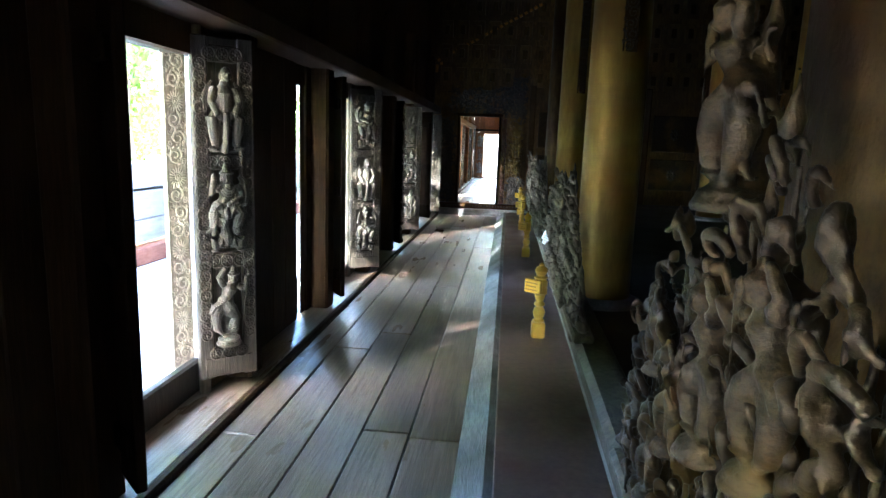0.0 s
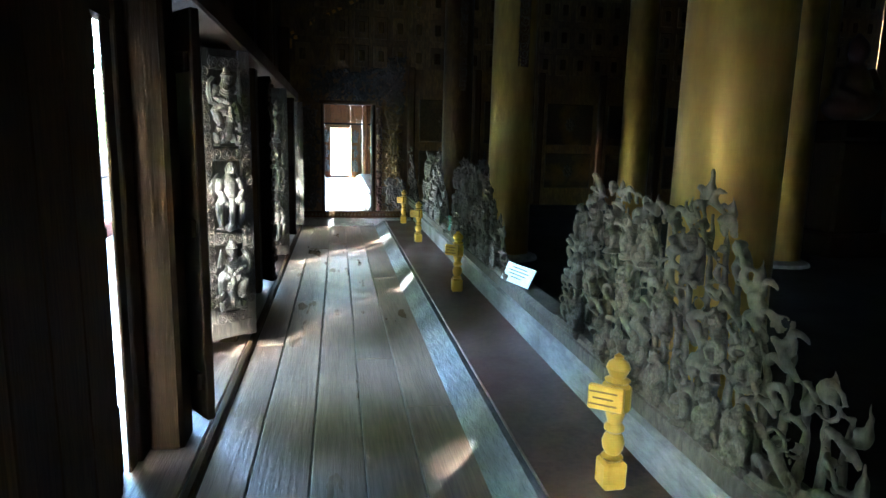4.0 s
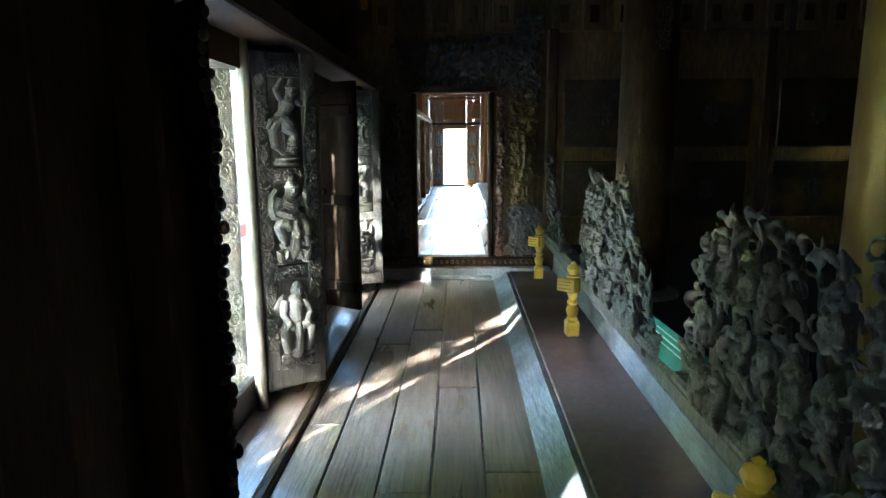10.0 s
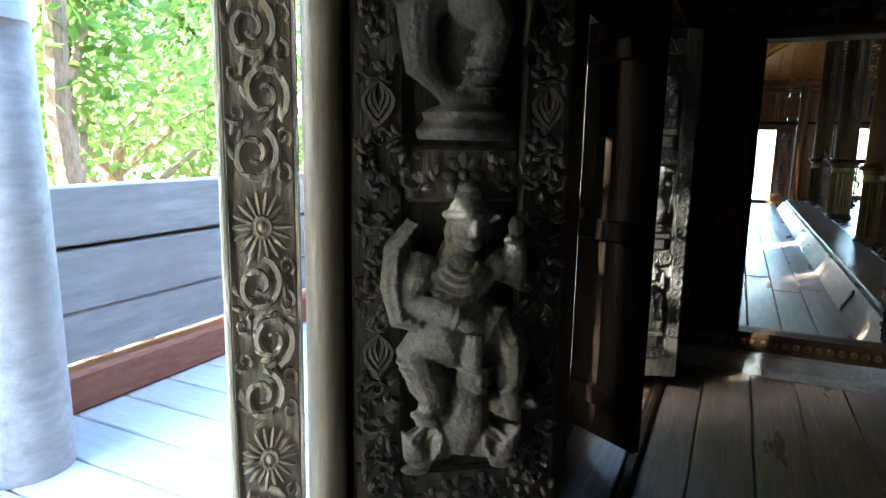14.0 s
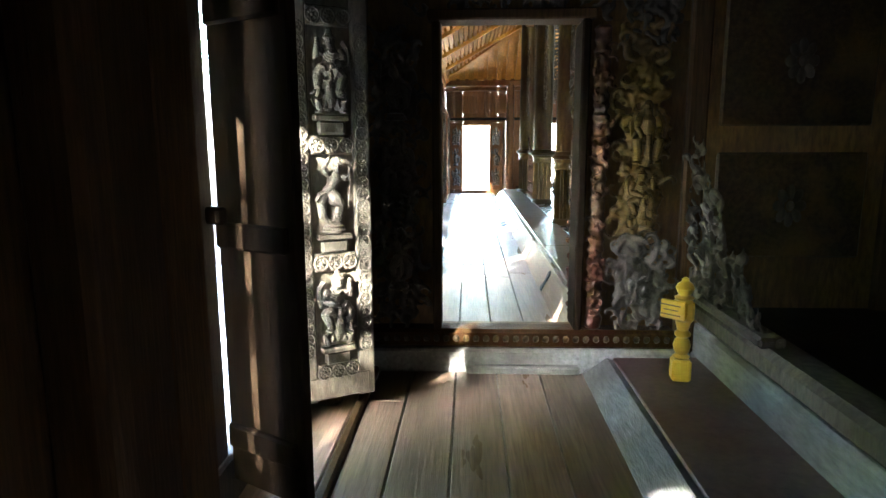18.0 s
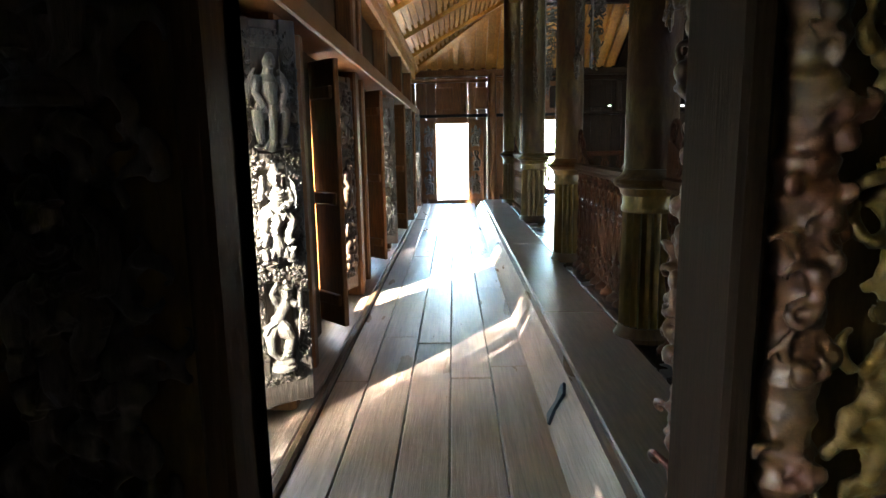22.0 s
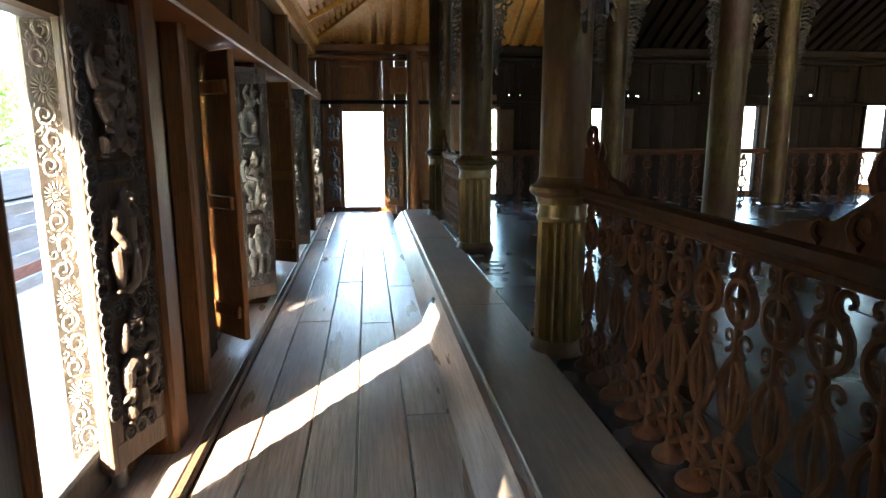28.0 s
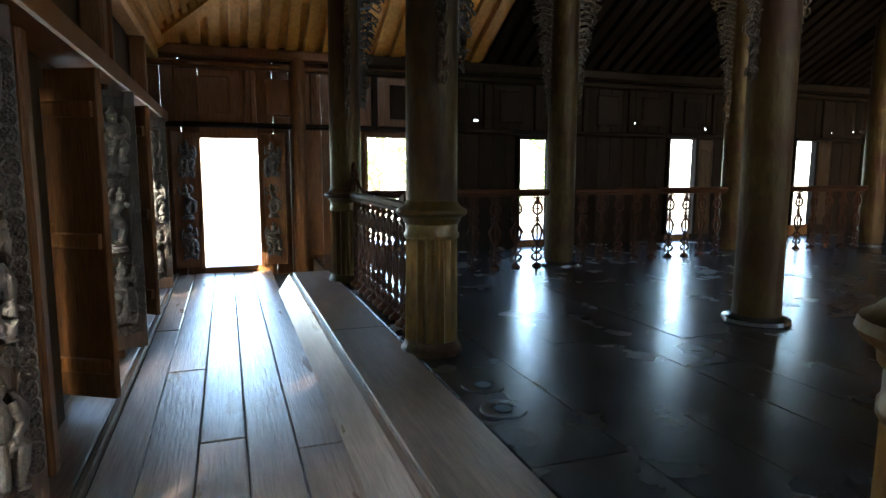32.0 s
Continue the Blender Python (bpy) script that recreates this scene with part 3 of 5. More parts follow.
def tree(x, y, h, seed, spread=2.6, leaves=2600, size=1.0):
    rnd = random.Random(seed)
    t = thing("tree", "broad garden tree with bright green leaves", "tree", "garden trees", at=(x, y, -2.5))
    g = Geo()
    lean = Vector((rnd.uniform(-0.5, 0.5), rnd.uniform(-0.5, 0.5), 0))
    trunk = [Vector((0, 0, 0)) + lean * s * s + Vector((0.12 * math.sin(s * 7), 0.1 * math.cos(s * 5), h * 0.55 * s)) for s in (0, 0.2, 0.4, 0.6, 0.8, 1)]
    g.tube(trunk, [0.24, 0.2, 0.17, 0.15, 0.13, 0.1], 8)
    tips = []
    for k in range(9):
        a = rnd.uniform(0, 6.28)
        s = trunk[rnd.randint(2, 5)]
        tip = s + Vector((math.cos(a) * spread * rnd.uniform(0.5, 1), math.sin(a) * spread * rnd.uniform(0.5, 1), h * rnd.uniform(0.1, 0.42)))
        mid = (s + tip) / 2 + Vector((rnd.uniform(-0.2, 0.2), rnd.uniform(-0.2, 0.2), 0.3))
        g.tube([s, mid, tip], [0.09, 0.06, 0.02], 6)
        tips += [mid, tip, (mid + tip) / 2]
    part("trunk", g, M_BARK, t, smooth=True)
    c = Geo()
    for k in range(leaves):
        b = tips[rnd.randrange(len(tips))]
        p = b + Vector((rnd.gauss(0, 0.5), rnd.gauss(0, 0.5), rnd.gauss(0, 0.42)))
        s = rnd.uniform(0.06, 0.14) * size
        m = R(rnd.uniform(-60, 60), rnd.uniform(-60, 60), rnd.uniform(0, 360))
        i = len(c.v)
        for q in ((-s, 0, 0), (0, -s * 0.45, 0.02), (s, 0, 0), (0, s * 0.45, 0.02)):
            c.v.append(tuple(m @ Vector(q) + p))
        c.f.append((i, i + 1, i + 2, i + 3))
    part("crown", c, M_GREEN, t)
    return t


for k in range(16):
    rnd = random.Random(40 + k)
    tree(-9.5 - rnd.uniform(0, 5), -4 + k * 2.9, rnd.uniform(6, 9), 100 + k, 3.0)
# Mostly unseen trees, added with dense crowns to block sun at chosen doorways
for y, n in ((-11.8, 8000), (-9.2, 5500), (-7.6, 4500), (-5.5, 5000), (0.2, 14000), (2.9, 3500), (9.0, 5500), (11.2, 6000), (13.8, 5000)):
    tree(-9.0, y, 12.6, 500 + int(y * 10), 1.7, n, 1.25)
# One more unseen tree, added to keep sun off the end of the aisle
tree(-8.2, 1.3, 10.8, 777, 0.9, 10000, 1.25)
for k in range(9):
    rnd = random.Random(80 + k)
    tree(-16.5 - rnd.uniform(0, 4), 16.5 + k * 3.3, rnd.uniform(11, 13.5), 900 + k, 3.2, 3600, 1.9)
for k in range(4):
    tree(6 + k * 4.5, 46 + (k % 2) * 4, 7.5, 300 + k, 3.0)

# overhanging eaves on the terrace side
eaves = thing("outer_eaves", "dark overhanging timber eaves above the terrace", "roof", kind="structure")
m = R(0, -26, 0)
part("eave_boards", Geo().box((0, 0, 0), (1.3, 36, 0.06), 0.0, m), M_WALL, eaves, at=(-2.38, 10.5, 2.96))
part("eave_fascia", Geo().box((0, 0, 0), (0.05, 36, 0.16), 0.01), M_WALL, eaves, at=(-2.97, 10.5, 2.68))

# ---------------------------------------------------------------- floors
for nm, y0, y1, sd in (("floor_aisle", -6.0, END1 - 0.12, 3), ("floor_aisle_pavilion", END1 + 0.12, END2, 5)):
    rnd = random.Random(sd)
    fl = thing(nm, "worn dark teak floor planks with a dull sheen", "floor", kind="structure")
    x = -1.385
    ws = (0.2, 0.26, 0.24, 0.25, 0.27)
    for i, w in enumerate(ws):
        x1 = x + w * (1.235 / sum(ws))
        y = y0 - rnd.uniform(0, 2.0)
        while y < y1:
            L = rnd.uniform(2.2, 4.2)
            a, b = max(y, y0), min(y + L, y1)
            if b - a > 0.1:
                ob = part("plank", Geo().box((0, 0, 0), (x1 - x - 0.006, b - a - 0.006, 0.06), 0.006), M_FLOOR, fl, at=((x + x1) / 2, (a + b) / 2, -0.03 + rnd.uniform(-0.003, 0.003)))
            y += L
        x = x1

fl = thing("floor_platform", "dark polished wide boards of the raised floor", "floor", kind="structure")
rnd = random.Random(12)
x = 0.46
while x < 11.4:
    w = rnd.uniform(0.42, 0.6)
    y = END1 + 0.2 - rnd.uniform(0, 3)
    while y < END2:
        L = rnd.uniform(3.5, 6)
        a, b = max(y, END1 + 0.2), min(y + L, END2)
        if b - a > 0.2:
            part("plank", Geo().box((0, 0, 0), (w - 0.004, b - a - 0.004, 0.05), 0.003), M_BLACK, fl, at=(x + w / 2, (a + b) / 2, 0.175 + rnd.uniform(-0.002, 0.002)))
        y += L
    x += w
for (x, y) in ((0.62, 20.38), (0.72, 19.25), (0.66, 20.75), (0.7, 17.9), (0.75, 22.6)):
    h = thing("post_hole", "worn round post hole ring in the platform floor", "floor ring", "post holes", at=(x, y, 0.201))
    part("ring", Geo().lathe((0, 0, 0), [(0.13, 0.0), (0.125, 0.008), (0.075, 0.008), (0.07, 0.002)], 22), M_BLACK, h, smooth=True)
    # Flat dark disc painted for the hole's shaded depth
    part("hole", Geo().lathe((0, 0, 0), [(0.05, 0.009), (0.048, 0.0095)], 16), M_INK_AND_GAP, h)
for (x, y, z) in ((-0.12, 14.81, 0.1), (-0.13, 19.5, 0.1)):
    h = thing("kerb_notch", "dark split notch in the riser board", "notch", "kerb notches", at=(x, y, z))
    # Dark solid shape in place of a shaded gap; nothing is cut away
    part("gap", Geo().prism([(-0.07, -0.1), (0.02, -0.085), (0.03, 0.0), (0.09, 0.06), (0.085, 0.09), (0.0, 0.06), (-0.02, -0.03)], -0.012, 0.012, axis=0), M_INK_AND_GAP, h).rotation_euler = (0, radians(33), 0)

# ---------------------------------------------------------------- columns
def column(x, y, z0, h, r, mat, kind):
    c = thing("column", "tall round gilded teak column worn dark at the foot" if kind == 1 else "tall dull gilded column on a fluted pedestal", "column", "gilded columns", at=(x, y, z0))
    if kind == 1:
        part("shaft", Geo().lathe((0, 0, 0), [(r * 1.05, 0), (r * 1.02, 0.6), (r, 2.0), (r * 0.95, h)], 28), mat, c, smooth=True)
        part("foot_ring", Geo().lathe((0, 0, 0), [(r * 1.5, 0.001), (r * 1.45, 0.03), (r * 1.06, 0.06)], 28), M_STRIP if y < END1 else M_BLACK, c, smooth=True)
    else:
        part("base_ring", Geo().lathe((0, 0, 0), [(r * 1.2, 0.001), (r * 1.2, 0.03), (r * 1.08, 0.05), (r * 1.03, 0.09)], 28), M_DULL, c, smooth=True)
        part("pedestal", Geo().lathe((0, 0, 0), [(r * 1.02, 0.08), (r * 1.02, 0.1), (r * 0.99, 0.78), (r * 0.99, 0.8)], 144, flute=18, depth=0.03), M_FLUTE, c, "fluted worn gilt pedestal", smooth=True)
        part("capital", Geo().lathe((0, 0, 0), [(r * 1.0, 0.8), (r * 1.05, 0.81), (r * 1.05, 0.835), (r * 1.0, 0.845), (r * 1.0, 0.9), (r * 1.08, 0.912), (r * 1.1, 0.935), (r * 1.16, 0.945)], 28), M_FLUTE, c, smooth=True)
        part("rim", Geo().lathe((0, 0, 0), [(r * 1.16, 0.946), (r * 1.3, 0.958), (r * 1.38, 0.978), (r * 1.34, 1.0), (r * 1.18, 1.012), (r * 1.06, 1.03), (r * 0.98, 1.06)], 28), M_DULL, c, "dark moulded rim", smooth=True)
        part("shaft", Geo().lathe((0, 0, 0), [(r * 0.98, 1.061), (r * 0.97, 2.0), (r * 0.9, h)], 28), mat, c, smooth=True)
    return c


for (x, y) in ((0.82, 1.08), (0.75, 4.3), (0.82, 7.75), (0.84, 10.6)):
    # First column's low light is put into darker gilding; the last is just dull
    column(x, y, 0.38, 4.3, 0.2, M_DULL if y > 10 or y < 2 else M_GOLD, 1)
for (x, y) in ((3.5, 0.8), (3.5, 4.3), (3.4, 7.3), (3.4, 10.4), (6.4, 4.3), (6.4, 7.5), (6.4, 10.6)):
    column(x, y, 0.38, 4.3, 0.2, M_GOLD, 1)
for (x, y, r) in ((0.555, 15.6, 0.158), (0.535, 18.2, 0.142), (0.6, 21.55, 0.18), (0.54, 24.45, 0.175)):
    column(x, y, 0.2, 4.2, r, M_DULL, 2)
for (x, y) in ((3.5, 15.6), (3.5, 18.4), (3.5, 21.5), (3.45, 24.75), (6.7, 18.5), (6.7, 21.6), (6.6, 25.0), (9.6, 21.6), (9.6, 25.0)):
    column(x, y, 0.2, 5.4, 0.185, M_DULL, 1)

# ---------------------------------------------------------------- carved ornament
def blended(geo, name, mat, voxel, rough=True):
    """Fuses overlapping lumps into one carved skin."""
    me = geo.mesh(name + "_lumps", mat)
    ob = new(name, me)
    md = ob.modifiers.new("remesh", "REMESH")
    md.mode, md.voxel_size = "VOXEL", voxel
    dg = bpy.context.evaluated_depsgraph_get()
    out = bpy.data.meshes.new_from_object(ob.evaluated_get(dg))
    out.name = name
    bpy.data.objects.remove(ob)
    bpy.data.meshes.remove(me)
    out.materials.clear()
    out.materials.append(mat)
    if rough:
        moved = [c for v in [(v.co.copy(), v.normal.copy()) for v in out.vertices] for c in v[0] + v[1] * (noise.noise(v[0] * 26) * 0.007)]
        out.vertices.foreach_set("co", moved)
        out.update()
    out.shade_smooth()
    return out


def figure_geo(seed):
    """A carved figure one unit high, in the x-z plane, bulging towards -y. Kinds: rider on a bearer, slim dancer, rider, winged squatter."""
    r = random.Random(seed)
    V = Vector
    g = Geo()
    s = r.choice((-1, 1))
    kind = seed % 4

    def head(p, k, cap=True):
        """Face with nose, brow, long ears and a knotted cap."""
        m = R(0, 8 * s, 12 * s)
        g.ball(p, (0.055 * k, 0.058 * k, 0.072 * k), m, 14, 10)
        g.ball(p + V((0.008 * s, -0.05, -0.045)) * k, (0.028 * k, 0.024 * k, 0.022 * k), None, 8, 6)
        g.ball(p + V((0.01 * s, -0.06, -0.006)) * k, (0.01 * k, 0.017 * k, 0.02 * k), None, 8, 6)
        for e in (-1, 1):
            g.ball(p + V((0.01 * s + e * 0.024, -0.05, 0.014)) * k, (0.016 * k, 0.009 * k, 0.006 * k), None, 8, 5)
            g.ball(p + V((e * 0.056, 0.0, -0.018)) * k, (0.012 * k, 0.018 * k, 0.034 * k), None, 8, 6)
        if cap:
            g.tube([p + V((0.064 * math.sin(a), -0.062 * math.cos(a), 0.032)) * k for a in [j * 0.45 - 1.8 for j in range(9)]], 0.012 * k, 6)
            g.ball(p + V((0, 0.004, 0.045)) * k, (0.055 * k, 0.055 * k, 0.04 * k), None, 12, 7)
            g.lathe(p + V((0, 0.004, 0.078)) * k, [(0.036 * k, 0), (0.04 * k, 0.01 * k), (0.03 * k, 0.018 * k), (0.034 * k, 0.03 * k), (0.026 * k, 0.044 * k), (0.008 * k, 0.052 * k)], 10)

    def limb(a, b, c, r0, r1, r2, band=True):
        g.tube([a, (a + b) / 2 + V((0, -0.012, 0)), b, (b + c) / 2 + V((0, -0.006, 0)), c], [r0, r0 * 1.08, r1, r1 * 0.98, r2], 10)
        if band:
            d = (c - b).normalized()
            for q in (b * 0.25 + c * 0.75, b * 0.1 + c * 0.9):
                u = V((0, -1, 0))
                w = d.cross(u).normalized()
                g.tube([q + (u * math.cos(t) + w * math.sin(t)) * r2 * 1.25 for t in [j * 0.6 - 1.5 for j in range(6)]], 0.008, 5)

    def cloth(points, width):
        """Flat layered cloth with a beaded outer edge."""
        for k, f in enumerate((1.0, 0.68, 0.38)):
            pts = [p + V((0, -0.014 * k, 0)) for p in points]
            n = len(pts)
            g.tube(pts, [width * f * (0.45 + 0.55 * math.sin(math.pi * (0.15 + 0.8 * i / (n - 1)))) for i in range(n)], 8, 1.0)
        for a, b in zip(points, points[1:]):
            for j in range(4):
                g.ball(a + (b - a) * (j / 4) + V((0, -0.05, 0)), (0.009, 0.009, 0.011), None, 6, 4)

    if kind in (0, 2):
        hips, chest, hd = V((0.025 * s, -0.08, 0.5)), V((-0.02 * s, -0.1, 0.7)), V((0.005 * s, -0.13, 0.85))
        g.tube([hips + V((0, 0, -0.03)), hips + V((0, -0.01, 0.06)), (hips + chest) / 2 + V((0, 0, 0.01)), chest, chest + V((0, 0, 0.07)), hd], [0.095, 0.092, 0.072, 0.1, 0.06, 0.038], 14)
        head(hd, 1.14)
        for j in range(4):
            rr = 0.05 + 0.02 * j
            g.tube([chest + V((rr * math.sin(a), -0.085 + 0.015 * j - 0.02 * math.cos(a), 0.075 - rr * 0.75 * (1 + math.cos(a)))) for a in [q * 0.4 - 1.6 for q in range(9)]], 0.0105, 6)
        # left and right arms: one across the belly, one lifted beside the head
        sa, sb = chest + V((-0.11 * s, 0, 0.045)), chest + V((0.11 * s, 0, 0.045))
        limb(sa, sa + V((-0.05 * s, -0.04, -0.14)), hips + V((-0.05 * s, -0.13, 0.06)), 0.05, 0.042, 0.028)
        g.ball(hips + V((-0.03 * s, -0.14, 0.045)), (0.034, 0.026, 0.03), None, 8, 6)
        limb(sb, sb + V((0.085 * s, -0.02, -0.09)), hd + V((0.15 * s, -0.02, -0.04 + 0.05 * r.random())), 0.048, 0.042, 0.026)
        g.ball(hd + V((0.155 * s, -0.025, 0.0)), (0.028, 0.028, 0.036), None, 8, 6)
        cloth([sa + V((-0.03 * s, 0.0, 0.11)), sa + V((-0.09 * s, 0.0, 0.03)), sa + V((-0.1 * s, -0.02, -0.09)), sa + V((-0.08 * s, -0.03, -0.19)), hips + V((-0.12 * s, -0.05, 0.02)), hips + V((-0.15 * s, -0.05, -0.05))], 0.048)
        # legs astride with hemmed trousers
        ka, kb = V((-0.165 * s, -0.14, 0.43)), V((0.15 * s, -0.13, 0.47))
        limb(hips + V((-0.04 * s, -0.01, 0)), ka, V((-0.085 * s, -0.15, 0.24)), 0.098, 0.066, 0.036)
        limb(hips + V((0.05 * s, -0.01, 0)), kb, V((0.17 * s, -0.12, 0.27)), 0.092, 0.062, 0.034)
        for k0, f0 in ((ka, V((-0.085 * s, -0.15, 0.24))), (kb, V((0.17 * s, -0.12, 0.27)))):
            for f in (0.1, 0.22, 0.34):
                q = k0 + (f0 - k0) * f
                g.tube([q + V((0.066 * math.sin(t), -0.058 * math.cos(t), 0)) for t in [j * 0.6 - 1.5 for j in range(6)]], 0.009, 5)
            g.ball(f0 + V((0.045 * (1 if f0.x > 0 else -1), -0.03, -0.022)), (0.058, 0.032, 0.022), R(0, 25 * s, 0), 8, 6)
        g.tube([hips + V((0.0, -0.11, 0.0)), hips + V((-0.01 * s, -0.13, -0.08)), hips + V((0.015 * s, -0.12, -0.15))], [0.03, 0.036, 0.012], 8)
        # crouching bearer below
        bh, bc = V((0.035 * s, -0.16, 0.36)), V((0.02 * s, -0.11, 0.24))
        head(bh, 0.92)
        g.tube([V((0.0, -0.08, 0.1)), V((0.01 * s, -0.11, 0.17)), bc, bh], [0.085, 0.088, 0.08, 0.035], 12)
        for e in (-1, 1):
            limb(bc + V((e * 0.085, 0, 0.02)), bc + V((e * 0.155, -0.05, -0.03)), bc + V((e * 0.125, -0.06, 0.075)), 0.038, 0.034, 0.022)
            limb(V((e * 0.05, -0.08, 0.1)), V((e * 0.17, -0.14, 0.135)), V((e * 0.125, -0.1, 0.02)), 0.068, 0.054, 0.03)
            g.ball((e * 0.155, -0.12, 0.016), (0.055, 0.034, 0.018), None, 8, 6)
        g.tube([V((s * 0.06, -0.05, 0.09)), V((s * 0.2, -0.06, 0.1)), V((s * 0.23, -0.06, 0.17)), V((s * 0.19, -0.06, 0.2)), V((s * 0.18, -0.06, 0.165))], [0.024, 0.021, 0.018, 0.014, 0.01], 7)
    elif kind == 1:
        # slim dancer on one leg, arm raised with a staff, curling scaled tail
        hips, chest, hd = V((0.06 * s, -0.07, 0.5)), V((-0.03 * s, -0.09, 0.68)), V((-0.06 * s, -0.11, 0.82))
        g.tube([hips + V((0, 0, -0.04)), hips + V((0, 0, 0.04)), (hips + chest) / 2, chest, chest + V((-0.01 * s, 0, 0.06)), hd], [0.085, 0.075, 0.055, 0.078, 0.05, 0.034], 12)
        head(hd, 1.0)
        sa, sb = chest + V((-0.09 * s, 0, 0.03)), chest + V((0.09 * s, 0, 0.04))
        limb(sa, sa + V((-0.09 * s, -0.03, -0.06)), sa + V((-0.1 * s, -0.03, 0.12)), 0.038, 0.032, 0.02)
        limb(sb, sb + V((0.06 * s, -0.02, 0.1)), hd + V((0.1 * s, -0.02, 0.12)), 0.038, 0.032, 0.02)
        g.tube([sa + V((-0.12 * s, -0.04, 0.2)), sa + V((-0.09 * s, -0.05, -0.1)), sa + V((-0.05 * s, -0.05, -0.42))], [0.009, 0.012, 0.01], 6)
        limb(hips + V((-0.02 * s, 0, 0)), V((-0.08 * s, -0.13, 0.34)), V((-0.02 * s, -0.09, 0.14)), 0.082, 0.06, 0.036)
        for j in range(5):
            q = V((-0.075 * s + 0.012 * s * j, -0.12, 0.34 - 0.045 * j))
            g.tube([q + V((0.06 * math.sin(t), -0.05 * math.cos(t), 0)) for t in [i * 0.6 - 1.5 for i in range(6)]], 0.008, 5)
        g.tube([hips + V((0.04 * s, 0, -0.03)), V((0.16 * s, -0.09, 0.37)), V((0.15 * s, -0.1, 0.22)), V((0.05 * s, -0.1, 0.13)), V((-0.06 * s, -0.09, 0.12)), V((-0.12 * s, -0.08, 0.17))], [0.08, 0.068, 0.052, 0.04, 0.028, 0.008], 10)
        cloth([hips + V((0.02 * s, -0.04, 0.03)), hips + V((0.12 * s, -0.03, -0.02)), hips + V((0.17 * s, -0.03, -0.1))], 0.04)
        g.lathe((0, -0.05, 0.0), [(0.15, 0.0), (0.16, 0.03), (0.13, 0.06), (0.14, 0.085), (0.1, 0.105)], 16)
    else:
        # bald winged squatter, hands on the knees, a small face below
        hips, chest, hd = V((0.0, -0.08, 0.4)), V((0.0, -0.1, 0.63)), V((0.01 * s, -0.14, 0.83))
        g.tube([hips, hips + V((0, -0.02, 0.08)), chest, chest + V((0, 0, 0.09)), hd], [0.1, 0.105, 0.11, 0.06, 0.042], 14)
        head(hd, 1.15, False)
        for e in (-1, 1):
            limb(chest + V((e * 0.115, 0, 0.05)), chest + V((e * 0.165, -0.04, -0.1)), chest + V((e * 0.11, -0.09, -0.2)), 0.05, 0.042, 0.028)
            g.ball(chest + V((e * 0.11, -0.1, -0.215)), (0.035, 0.03, 0.03), None, 8, 6)
            limb(hips + V((e * 0.05, 0, -0.02)), V((e * 0.16, -0.15, 0.36)), V((e * 0.12, -0.11, 0.06)), 0.09, 0.066, 0.036)
            g.ball((e * 0.15, -0.13, 0.035), (0.06, 0.036, 0.024), None, 8, 6)
            for j in range(4):
                q = chest + V((e * (0.13 + 0.02 * j), 0.03, 0.13 - 0.02 * j))
                g.tube([q, q + V((e * 0.05, 0.0, -0.1)), q + V((e * 0.03, 0.0, -0.24 - 0.02 * j))], [0.02, 0.03, 0.009], 7)
        g.tube([hips + V((0, -0.1, 0.02)), hips + V((0, -0.12, -0.12)), hips + V((0, -0.1, -0.3)), V((0, -0.07, 0.02))], [0.035, 0.045, 0.05, 0.06], 9)
        head(V((0, -0.14, 0.17)), 0.7, False)
        g.ball((0, -0.02, 0.012), (0.2, 0.06, 0.02), None, 12, 6)
    g.tube([(0, 0.02, 0.03), (0, 0.0, 0.25), (0, 0.0, 0.5), (0, 0.0, 0.72)], [0.07, 0.085, 0.085, 0.06], 10)
    return g


FIGS = [blended(figure_geo(12 + k), "figure", M_FIG, 0.0064, False) for k in range(4)]
FIGS_LOW = [blended(figure_geo(40 + k), "figure", M_CARVE, 0.018, False) for k in range(4)]


FIGS_ALT = []
for me in FIGS:
    c = me.copy()
    c.materials.clear()
    c.materials.append(M_DARKLEAF)
    FIGS_ALT.append(c)


def spiral(g, x, y, z, size, ang, hand, r0=None, turns=1.35, depth=0.02, plane="yz", n=11, sides=5):
    """Tapered scroll in an upright plane."""
    pts, rad = [], []
    r0 = r0 or size * 0.2
    for k in range(n):
        f = k / (n - 1)
        a = ang + hand * f * turns * 2 * math.pi
        rr = size * (1 - 0.82 * f)
        u, w = rr * math.cos(a), rr * math.sin(a)
        d = x + depth * math.sin(f * 4 + ang) if plane == "yz" else y + depth * math.sin(f * 4 + ang)
        pts.append((d, y + u, z + w) if plane == "yz" else (x + u, d, z + w))
        rad.append(r0 * (1.0 - 0.45 * f))
    g.tube(pts, rad, sides)


def comma(g, x, y, z, size, ang, hand, plane="yz", fat=0.3):
    """Fleshy curled leaf: thick at the root, hooked at the tip."""
    pts, rad = [], []
    for k in range(9):
        f = k / 8
        a = ang + hand * (0.3 + 3.6 * f * f)
        if k == 0:
            u, w = 0.0, 0.0
        else:
            u, w = u + size * 0.26 * math.cos(a) * (1.1 - 0.55 * f), w + size * 0.26 * math.sin(a) * (1.1 - 0.55 * f)
        d = -0.03 * math.sin(f * 3.1) * size / 0.1
        pts.append((x + d, y + u, z + w) if plane == "yz" else (x + u, y + d, z + w))
        rad.append(size * fat * (0.42 + 0.6 * math.sin(math.pi * (0.2 + 0.7 * f)) - 0.32 * f))
    g.tube(pts, rad, 7)


